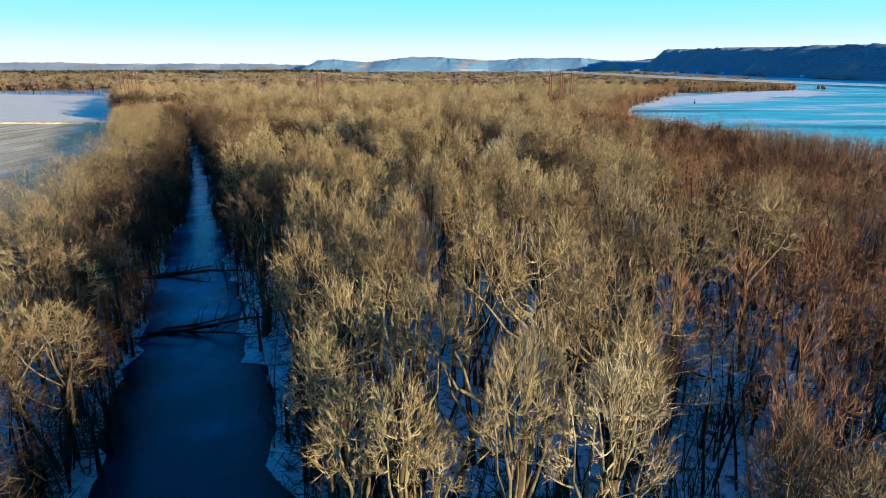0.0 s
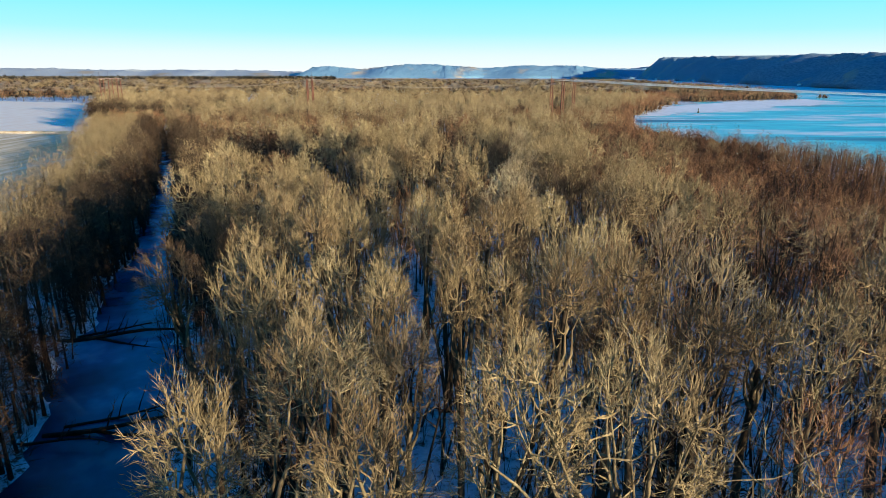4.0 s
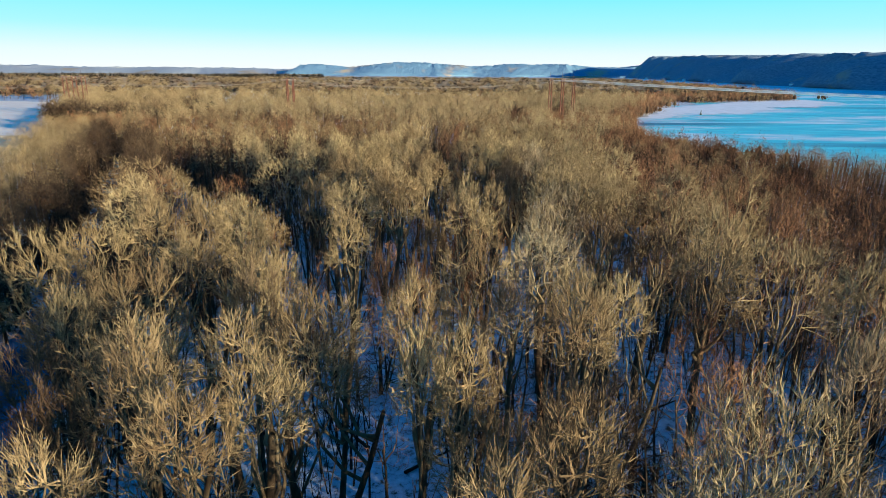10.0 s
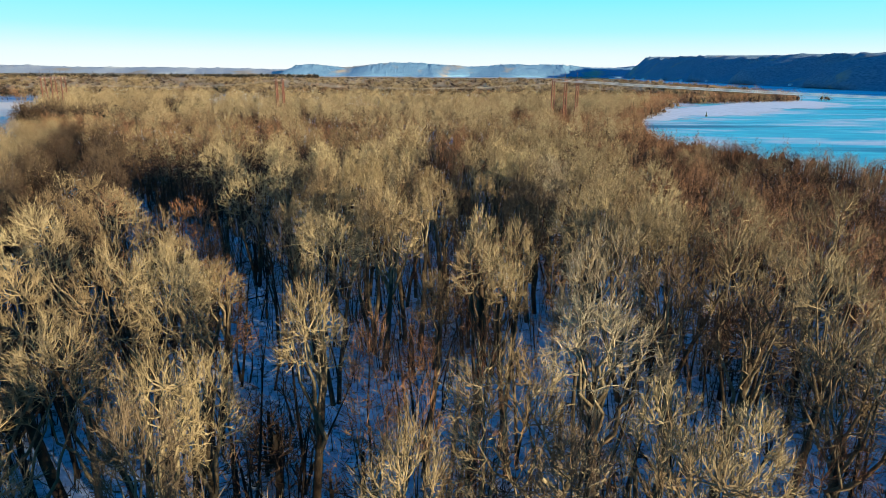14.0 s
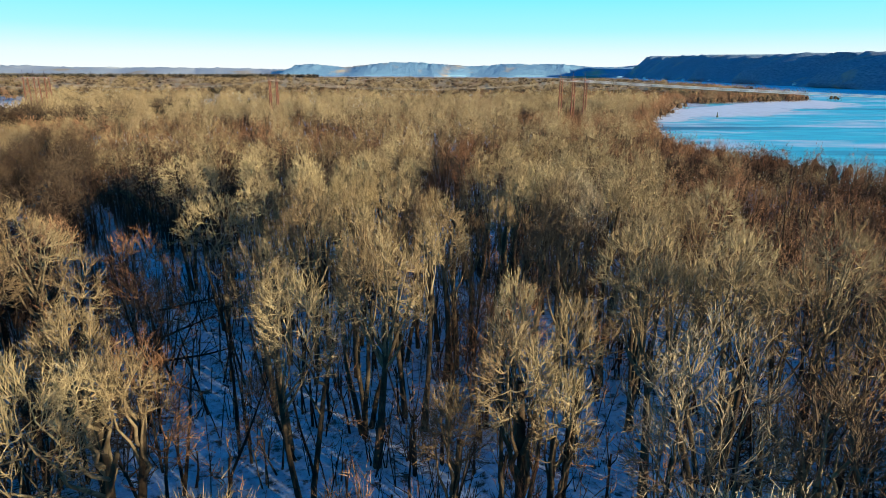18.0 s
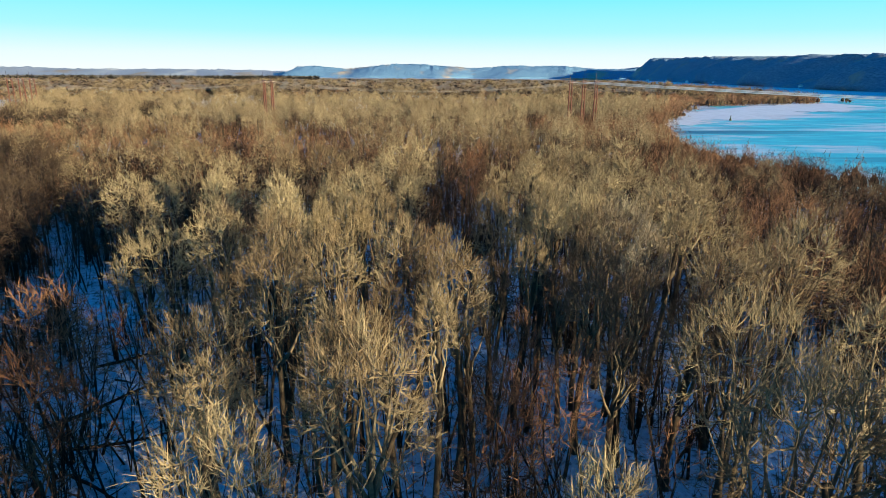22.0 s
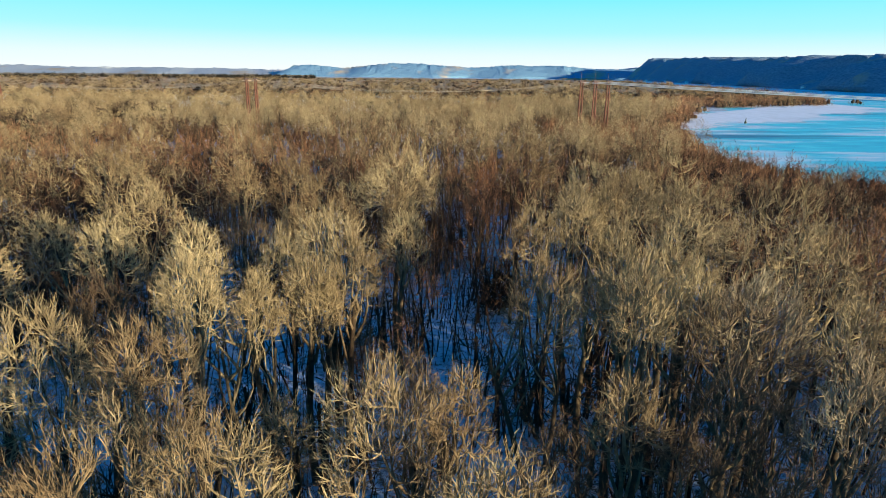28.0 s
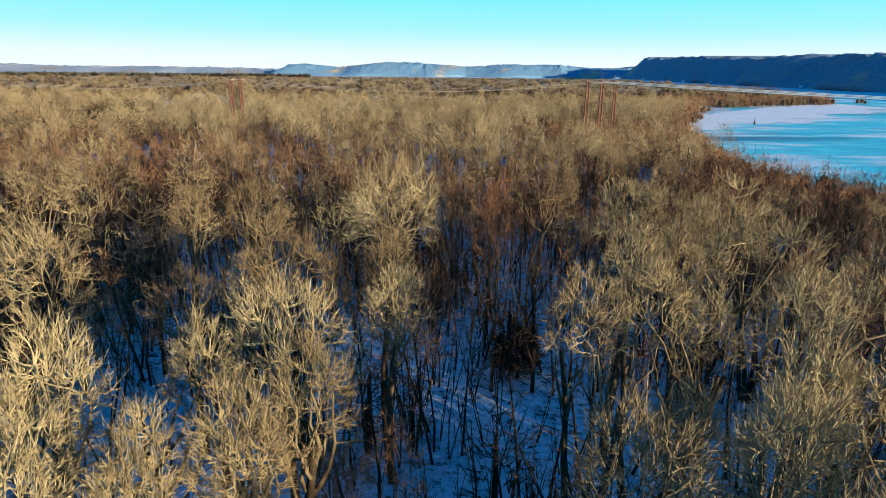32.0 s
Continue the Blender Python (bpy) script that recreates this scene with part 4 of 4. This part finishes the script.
for gx in np.arange(60, 200, 4.3):
    for gy in np.arange(40, 470, 4.3):
        x, y = gx + rng.uniform(-1.7, 1.7), gy + rng.uniform(-1.7, 1.7)
        if wooded(x, y, 1.0) and in_reach(x, y) and (brown_at(x, y) or x > shore(y) - 22):
            slow_.append([x, y, rng.uniform(0.75, 1.2) if x < shore(y) - 35 or y > 380 else rng.uniform(0.7, 1.15), rng.uniform(0, 6.28), rng.integers(5), rng.uniform(0.9, 1.1)])
spread_out("understory_near", MIDS, shaded_mid, [BARK_DARK, TWIG_SHADE_GREY], "shorter leafless trees under the canopy, shade in their grey-brown colour", "forest")
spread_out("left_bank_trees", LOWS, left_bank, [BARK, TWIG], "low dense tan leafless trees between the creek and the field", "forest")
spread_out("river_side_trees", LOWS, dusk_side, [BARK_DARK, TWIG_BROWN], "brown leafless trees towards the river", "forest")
spread_out("understory_far", FUZZ, shaded_low, [BARK_DARK, TWIG_SHADE_GREY], "shorter leafless trees filling the canopy's gaps, shade in their grey-brown colour", "forest")
spread_out("forest_ahead", FUZZ_FINE, [b for b in last if b[1] < 330], [BARK, TWIG], "leafless tan floodplain forest with rounded crowns", "forest")
spread_out("forest_beyond", FUZZ, [b for b in last if b[1] >= 330], [BARK, TWIG], "leafless tan floodplain forest towards the power line", "forest")
spread_out("forest_near", MIDS, mid, [BARK, TWIG], "leafless tan floodplain forest standing in snow", "forest")
spread_out("forest_far", LOWS, low, [BARK, TWIG], "leafless tan floodplain forest reaching far ahead", "forest")
spread_out("thicket_near", SLIM_MID, smid, [BARK_DARK, TWIG_BROWN], "reddish-brown leafless thicket of young trees", "thicket")
spread_out("thicket_mid", LOW_FINE, [b for b in slow_ if b[1] < 280], [TWIG_SHADE_GREY, TWIG_BROWN], "reddish-brown leafless thicket behind the river bank", "thicket")
spread_out("thicket_far", FUZZ_LOW, [b for b in slow_ if b[1] >= 280], [TWIG_SHADE_GREY, TWIG_BROWN], "reddish-brown leafless thicket near the river", "thicket")


# unseen forest behind the start of the flight, added to shade the ground ahead
back_spots = []
for gx in np.arange(-110, 190, 6.0):
    for gy in np.arange(-190, 16, 6.0):
        x, y = gx + rng.uniform(-2.5, 2.5), gy + rng.uniform(-2.5, 2.5)
        if wooded(x, y, 2.0):
            back_spots.append([x, y, rng.uniform(0.8, 1.1), rng.uniform(0, 6.28), rng.integers(4), rng.uniform(0.9, 1.1)])
spread_out("forest_behind", [tuft(840 + i, 19, 4.6, 50, 0.6) for i in range(4)], back_spots, [BARK, TWIG], "unseen leafless forest behind the start, added to cast shade", "forest")


# brush overhanging the creek banks, the banks' deep shade put into its colour
bank_spots = []
for y in np.arange(20, 330, 1.1):
    for side in (-1, 1):
        x = creek_mid(y) + side * (creek_half(y) + rng.uniform(-1.2 if y > 90 else -0.6, 6.0) + (3.0 if side > 0 and y < 85 else 0))
        bank_spots.append([x, y + rng.uniform(-1, 1), rng.uniform(0.5, 1.15), rng.uniform(0, 6.28), rng.integers(3), rng.uniform(0.8, 1.1)])
near_bank = [[b[0], b[1], b[2], b[3], b[4] % 3, b[5]] for b in bank_spots if b[1] < 110]
spread_out("bank_brush_near", SLIM_MID, near_bank, [BARK_DARK, TWIG_SHADE_UMBER], "leafless brush leaning over the near creek banks, shade in its dark colour", "brush")
spread_out("bank_brush", FUZZ_LOW, [b for b in bank_spots if b[1] >= 110], [BARK_DARK, TWIG_SHADE_GREY], "leafless brush leaning over the creek banks, shade in its dark colour", "brush")


# thin saplings under the big trees
def sapling(seed):
    r = np.random.default_rng(seed)
    w, c = Shape(), Shape()
    H = 8.5
    for _ in range(2):
        a = r.uniform(0, 6.28)
        lp, _ = wander((0, 0, -0.3), unit(np.array([math.cos(a) * 0.18, math.sin(a) * 0.18, 1])), H * r.uniform(0.7, 1), 3, 0.05, 0.06, r)
        w.tube(lp, np.linspace(0.06, 0.02, 4), 3, 0)
        for b in range(8):
            p, d = along(lp, r.uniform(0.3, 0.98))
            sp, _ = wander(p, splay(d, r.uniform(0.3, 0.7), r), r.uniform(0.9, 2.2), 1, 0.2, 0.1, r)
            c.blade(sp, 0.06, 0, r)
    return joined(w, c)


def pole_tree(seed):
    """A tall dark stem in the shade with a few bare side branches."""
    r = np.random.default_rng(seed)
    w, c = Shape(), Shape()
    H = r.uniform(11, 15)
    lp, _ = wander((0, 0, -0.3), unit(np.array([r.normal() * 0.14, r.normal() * 0.14, 1])), H, 4, 0.03, 0.09, r)
    w.tube(lp, np.linspace(0.17, 0.05, 5), 4, 0)
    for b in range(9):
        p, d = along(lp, r.uniform(0.35, 0.99))
        bp, d2 = wander(p, splay(d, r.uniform(0.5, 1.1), r), r.uniform(1.2, 3.2), 2, 0.15, 0.12, r)
        c.blade(bp, 0.10, 0, r)
        for k in range(3):
            e, d3 = along(bp, r.uniform(0.3, 0.98))
            c.blade(np.array([e, e + splay(d3, 0.6, r) * r.uniform(0.5, 1.3)]), 0.05, 0, r)
    return joined(w, c)


POLES = [pole_tree(760 + i) for i in range(7)]
poles = []
while len(poles) < 750:
    x, y = rng.uniform(-60, 60), rng.uniform(22, 260)
    if abs(x) < 12 + 0.62 * y and wooded(x, y, 1.0) and x > creek_mid(y) + creek_half(y) + 4 and not clear_at(x, y, -0.5):
        poles.append([x, y, rng.uniform(0.7, 1.05), rng.uniform(0, 6.28), rng.integers(7), rng.uniform(0.9, 1.15)])
spread_out("shaded_stems", POLES, poles, [BARK_DARK, TWIG_SHADE_UMBER], "tall thin stems under the trees, dark colour standing in for shade", "trees")
SAPS = [sapling(700 + i) for i in range(5)]
sap = []
while len(sap) < 3200:
    x, y = rng.uniform(-75, 75), rng.uniform(20, 300)
    if abs(x) < 12 + 0.62 * y and wooded(x, y, 0.3) and not (clear_at(x, y, -1.0) and rng.random() < 0.85):
        sap.append([x, y, rng.uniform(0.5, 1.35), rng.uniform(0, 6.28), rng.integers(5), rng.uniform(0.8, 1.2)])
DARK_BRUSH = [fuzz(1060 + i, 8.0, 2.9 + 0.2 * i, 120, 0.10, 2.0, 0.12) for i in range(5)]
dark = []
for gx in np.arange(-110, 120, 3.9):
    for gy in np.arange(15, 340, 3.9):
        x, y = gx + rng.uniform(-1.9, 1.9), gy + rng.uniform(-1.9, 1.9)
        if abs(x) < 20 + 0.72 * y and wooded(x, y, 1.0) and not clear_at(x, y, 1.8) and wavy(x, y, 30, 31) > (0.05 if y > 40 and abs(x) < 45 else -0.38):
            dark.append([x, y, rng.uniform(0.6, 1.2) if y < 165 else rng.uniform(0.75, 1.35), rng.uniform(0, 6.28), rng.integers(5), rng.uniform(0.9, 1.15)])
# more of the shade-coloured brush along the creek's left bank
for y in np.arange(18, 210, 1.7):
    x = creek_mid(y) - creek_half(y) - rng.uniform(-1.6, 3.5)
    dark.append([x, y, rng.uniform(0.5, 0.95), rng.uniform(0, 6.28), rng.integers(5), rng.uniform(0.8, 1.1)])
spread_out("shaded_brush", DARK_BRUSH, dark, [BARK_DARK, TWIG_SHADE_UMBER], "dense brush under the trees, dark colour standing in for shade", "brush")
spread_out("saplings", SAPS, sap, [BARK_DARK, TWIG_SHADE_UMBER], "thin brown saplings and brush rising from the snow", "brush")


# far woods: tufts of twigs, then a rough canopy out to the hills
def far_wooded(x, y):
    return wooded(x, y, 3) and not (y > 2900 and -700 < x < 900) and not (x > shore(y) - 90 and 690 < y < 810)


TUFTS_B = [fuzz(1040 + i, 12, 4.6, 100, 0.24, 2.0, 0.25, 0.3) for i in range(4)]
tan_spots, brown_spots, grey_spots = [], [], []
for k in range(9500):
    y = 380 + 2000 * rng.random() ** 2.0
    x = rng.uniform(-0.95, 0.85) * y
    if (y < 560 and -150 < x < 240) or not far_wooded(x, y):
        continue
    s = rng.uniform(0.8, 1.15) * (1 + max(0, y - 700) / 2600)
    row = [x, y, s, rng.uniform(0, 6.28), 0, rng.uniform(0.85, 1.1) / (1 + max(0, y - 700) / 2600)]
    tone_ = float(wavy(x, y, 160, 6)) + rng.uniform(-0.2, 0.2)
    if tone_ < -0.2 or x > shore(y) - 40:
        row[4] = rng.integers(4)
        brown_spots.append(row)
    else:
        row[4] = rng.integers(6)
        (tan_spots if tone_ > 0.12 else grey_spots).append(row)
spread_out("far_woods_grey", FUZZ_FAR, grey_spots, [BARK_DARK, TWIG_SHADE_GREY], "far grey-brown leafless woods", "woods")
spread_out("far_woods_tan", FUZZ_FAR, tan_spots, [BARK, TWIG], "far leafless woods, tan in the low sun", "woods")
spread_out("far_woods_brown", TUFTS_B, brown_spots, [TWIG_SHADE_GREY, TWIG_BROWN], "far brown leafless woods and willow scrub", "woods")

# willow scrub down to the water's edge, an inlet and an islet
def on_scrub(x, y):
    edge = 6 * float(wavy(x, y, 40, 41, 2))
    if ((x - 575) / 30) ** 2 + ((y - 928) / 20) ** 2 < 1:
        return True
    return x < shore(y) - 4 + edge and not (740 + edge < y < 805 and x > 262 + edge)


SCRUB = [fuzz(1080 + i, 11, 6.0 + 0.5 * i, 170, 0.2, 1.8, 0.0, 0.3) for i in range(4)]
scrub, scrub_tan = [], []
for gy in np.arange(545, 1500, 9.0):
    for gx in np.arange(-40, 300, 9.0):
        x, y = float(shore(gy)) - 4 - gx + rng.uniform(-4, 4), gy + rng.uniform(-4, 4)
        if gx > 230 - 0.12 * (gy - 545) or not on_scrub(x, y):
            continue
        (scrub if wavy(x, y, 90, 42) < 0.15 else scrub_tan).append([x, y, rng.uniform(0.75, 1.5), rng.uniform(0, 6.28), rng.integers(4), rng.uniform(0.8, 1.2)])
spread_out("willow_scrub", SCRUB, scrub, [TWIG_SHADE_GREY, TWIG_BROWN], "rounded brown willow scrub along the far river bank", "scrub")
spread_out("willow_scrub", SCRUB, scrub_tan, [TWIG_SHADE_GREY, TWIG], "rounded tan willow scrub along the far river bank", "scrub")

rs = np.geomspace(1050, 4450, 90)
az = np.radians(np.linspace(-46, 42, 260))
AZ, RS = np.meshgrid(az, rs)
CX, CY = RS * np.sin(AZ), RS * np.cos(AZ)
CZ = 9.0 + 1.8 * wavy(CX, CY, 60, 7) + 0.5 * np.random.default_rng(5).normal(size=CX.shape)
okc = np.array([[far_wooded(CX[j, i], CY[j, i]) and CX[j, i] < shore(CY[j, i]) - 70 for i in range(CX.shape[1])] for j in range(CX.shape[0])])
CZ = np.where(okc, np.maximum(CZ, 6), -4.0)
w = len(az)
ci, cj = np.meshgrid(np.arange(w - 1), np.arange(len(rs) - 1))
a = (cj * w + ci)[okc[:-1, :-1] | okc[1:, 1:]].ravel()
canopy = new("far_canopy", mesh_of("far_canopy", np.stack([CX, CY, CZ], -1).reshape(-1, 3),
                                   np.concatenate([np.stack([a, a + w + 1, a + 1], 1), np.stack([a, a + w, a + w + 1], 1)]), [CANOPY]))
tagged(canopy, "rough brown canopy of distant leafless woods", "woods", kind="stuff")


belt = []
for k in range(1100):
    a_, d_ = radians(rng.uniform(-36, -9)), rng.uniform(2300, 2950)
    if wavy(d_ * math.sin(a_), d_ * math.cos(a_), 700, 8) > -0.55:
        belt.append([d_ * math.sin(a_), d_ * math.cos(a_), rng.uniform(0.7, 1.25), rng.uniform(0, 6.28), rng.integers(3), 1.0])
spread_out("conifer_belt", [fuzz(900 + i, 20, 9.0, 46, 1.3, 5.0, 0.15) for i in range(3)], belt, [BARK_DARK, EVERGREEN], "dark belt of evergreen woods in the distance", "woods")


# ---- power line ----
def tower(name, x, y, turn, gap, masts, top):
    root = tagged(new(name), "rust-brown steel pole tower of a power line above the trees", "power tower", "power line towers")
    root.matrix_world = pose(x, y, 0, 0, 0, turn)
    for i in range(masts):
        cx = (i - (masts - 1) / 2) * gap
        for s in (-1, 1):
            bm = bmesh.new()
            bar(bm, (cx + s * 1.7, 0, -1), (cx + s * 1.1, 0, top), 0.46, 0.30, 10)
            part("pole", bm, RUST, root)
        bm = bmesh.new()
        block(bm, (cx, 0, top - 0.3), (5.2, 0.5, 0.55))
        arm = part("crossarm", bm, ARM, root, "dark steel crossarm")
        for z in (top * 0.45, top * 0.7):
            bm = bmesh.new()
            bar(bm, (cx - 1.3, 0, z - 1.4), (cx + 1.2, 0, z + 1.4), 0.12)
            bar(bm, (cx + 1.3, 0, z - 1.4), (cx - 1.2, 0, z + 1.4), 0.12)
            part("brace", bm, RUST, root)
        bm = bmesh.new()
        bar(bm, (cx - 1.0, 0, top), (cx - 1.0, 0, top + 4.2), 0.12, 0.05)
        part("lightning_mast", bm, ARM, root)
        for s in (-1, 1):
            bm = bmesh.new()
            for q in range(6):
                bar(bm, (cx, s * (0.3 + q * 0.3), top - 0.8 - q * 0.05), (cx, s * (0.5 + q * 0.3), top - 0.83 - q * 0.05), 0.2, 0.14)
            part("insulator", bm, GLASSY, arm, "pale ribbed insulator string")
    return root


tower("power_tower", 85, 458, 46, 13.8, 3, 30.0)
tower("power_tower", -87, 452, 84, 11.5, 2, 29.5)
tower("power_tower", -238, 486, 35, 5.5, 3, 29.0)


def cable(a, b, sag, radius=0.12):
    cu = bpy.data.curves.new("power_cable", 'CURVE')
    cu.dimensions, cu.bevel_depth, cu.bevel_resolution = '3D', radius, 1
    sp = cu.splines.new('POLY')
    n = 40
    sp.points.add(n - 1)
    for i in range(n):
        t = i / (n - 1)
        p = Vector(a).lerp(Vector(b), t)
        sp.points[i].co = (p.x, p.y, p.z - sag * 4 * t * (1 - t), 1)
    cu.materials.append(WIRE if radius > 0.1 else WIRE_DULL)
    return tagged(new("power_cable", cu), "sagging pale aluminium power cable between towers", "cable", "power line cables")


for i in range(3):
    o = (i - 1) * 9.7
    cable((85 + o, 458 + o, 29.2), (690 + o, -30 + o, 34), 9.5, 0.15)
    if i == 1:
        cable((85 + o, 458 + o, 28.6), (690 + o, -30 + o, 33.2), 9.5, 0.15)
    cable((85 + o, 458 + o, 29.2), (-87 + o * 0.2, 452 + o, 28.6), 5, 0.05)
    cable((-87 + o * 0.2, 452 + o, 28.6), (-238 + o * 0.46, 486 + o * 0.32, 28.2), 5, 0.05)

# ---- small things ----
bm = bmesh.new()
bar(bm, (0, 0, -0.7), (0, 0, 0.6), 0.9, 0.9, 14)
bmesh.ops.bevel(bm, geom=bm.edges[:], offset=0.08, segments=2, affect='EDGES')
root = tagged(new("channel_buoy"), "dark channel buoy frozen into the river ice", "buoy")
root.matrix_world = pose(235, 592, 0)
part("float", bm, BUOY, root)
bm = bmesh.new()
bar(bm, (0, 0, 0.6), (0, 0, 3.6), 0.5, 0.22, 8)
part("cage", bm, BUOY, root)


def fallen_log(x, y, turn, length, r, tilt=2.0, branches=7, seed=0):
    """A downed trunk with the stubs of its limbs."""
    q = np.random.default_rng(seed)
    sh = Shape()
    lp, _ = wander((-length / 2, 0, 0), np.array([1.0, 0, 0]), length, 6, 0.0, 0.05, q)
    sh.tube(lp, np.linspace(r, r * 0.35, 7), 7, 0)
    for _ in range(branches):
        p, d = along(lp, q.uniform(0.35, 0.97))
        bp, _ = wander(p, unit(splay(d, q.uniform(0.5, 1.1), q) + np.array([0, 0, 0.35])), q.uniform(1.2, 3.6), 3, 0.05, 0.12, q)
        sh.tube(bp, np.linspace(r * 0.35, 0.02, 4), 4, 0)
        for _ in range(4):
            e, d2 = along(bp, q.uniform(0.3, 0.98))
            tp, _ = wander(e, splay(d2, 0.6, q), q.uniform(0.5, 1.3), 2, 0.1, 0.1, q)
            sh.blade(tp, 0.05, 0, q)
    v, f, m = sh.arrays()
    ob = new("fallen_tree", mesh_of("fallen_tree", v, f, [BARK_DARK], smooth=True))
    z = float(ground_z(np.array(x), np.array(y)))
    ob.matrix_world = pose(x, y, max(z, -0.5) + r * 0.8, 0, -tilt, turn)
    return tagged(ob, "dark fallen tree lying in the snow" if abs(x - creek_mid(y)) > creek_half(y) + 2 else "dark fallen tree lying across the creek ice", "fallen tree", "fallen trees")


LOGS = [(-42, 97, 12, 17, 0.34), (-40, 95, -18, 12, 0.24), (-44, 99, 25, 9, 0.2), (-31, 75, 8, 15, 0.3), (-29, 73, -22, 11, 0.2), (-33, 78, 30, 10, 0.2), (-36, 72, -6, 9, 0.18),
        (-36, 176, 20, 11, 0.22), (-33, 170, -14, 9, 0.2), (-35, 164, 32, 12, 0.25), (-30, 158, 5, 10, 0.2), (-29, 152, -25, 9, 0.18), (-26, 146, 14, 11, 0.22)]
for i, (x, y, turn, length, r) in enumerate(LOGS):
    fallen_log(x, y, turn, length, r, seed=50 + i)
for i in range(16):
    cx, cy, cr = CLEAR[i % len(CLEAR)]
    fallen_log(cx + rng.uniform(-4, 4), cy + rng.uniform(-4, 4), rng.uniform(0, 180), rng.uniform(5, 10), rng.uniform(0.12, 0.22), 1.0, 4, 80 + i)


def cedar(x, y, H, seed):
    q = np.random.default_rng(seed)
    w_, c = Shape(), Shape()
    w_.tube(np.array([(0, 0, -0.4), (0.1, 0, H * 0.5), (0, 0.1, H * 0.95)]), [0.2, 0.12, 0.03], 6, 0)
    for _ in range(620):
        h, a = q.uniform(0.12, 1.0), q.uniform(0, 6.28)
        R = math.sqrt(1 - h * h) * H * 0.42 * q.uniform(0.25, 1.3) + 0.3
        p = np.array([math.cos(a) * R * 0.25, math.sin(a) * R * 0.25, H * h - 0.2])
        e = np.array([math.cos(a) * R * q.uniform(0.6, 1.1), math.sin(a) * R * q.uniform(0.6, 1.1), H * h + q.uniform(-0.5, 1.1)])
        c.blade(np.array([p, (p + e) / 2 + np.array([0, 0, 0.12]), e]), 0.13, 0, q)
    root = tagged(new("cedar_tree"), "small dark evergreen cedar in a shaded snowy gap", "tree", "cedars")
    root.matrix_world = pose(x, y, 0)
    for nm, sh, mat in (("trunk", w_, BARK_DARK), ("foliage", c, EVERGREEN)):
        v, f, m = sh.arrays()
        ob = new(nm, mesh_of(nm, v, f, [mat]))
        ob.parent = root


cedar(8, 217, 6.5, 1)
cedar(9.8, 218.8, 5.2, 2)
cedar(6.4, 219, 4.6, 3)

# houses at the foot of the bluff
for i, (y, dx) in enumerate([(1560, -8), (1700, 6), (1880, -4), (2090, 5), (2330, -6), (2620, 4), (2950, -2), (3300, 6), (3650, 0)]):
    x = float(far_shore(y)) + 4 + dx - 16
    root = tagged(new("house"), "small white house with a snowy roof below the bluff", "house", "houses along the far bank")
    root.matrix_world = pose(x, y, 0, 0, 0, 20 * i)
    bm = bmesh.new()
    block(bm, (0, 0, 3.2), (13, 9, 7.0))
    part("wall", bm, WHITE, root)
    bm = bmesh.new()
    vs = [bm.verts.new(c) for c in ((-7, -5.2, 6.5), (7, -5.2, 6.5), (7, 5.2, 6.5), (-7, 5.2, 6.5), (-7, 0, 10.6), (7, 0, 10.6))]
    for q in ((0, 1, 5, 4), (2, 3, 4, 5), (1, 2, 5), (3, 0, 4), (3, 2, 1, 0)):
        bm.faces.new([vs[k] for k in q])
    part("roof", bm, ROOF, root, "snow-covered pitched roof")
    for wx in (-4, 0, 4):
        bm = bmesh.new()
        block(bm, (wx, -4.53, 4.2), (1.4, 0.12, 1.8))
        part("window", bm, ARM, root, "dark window")
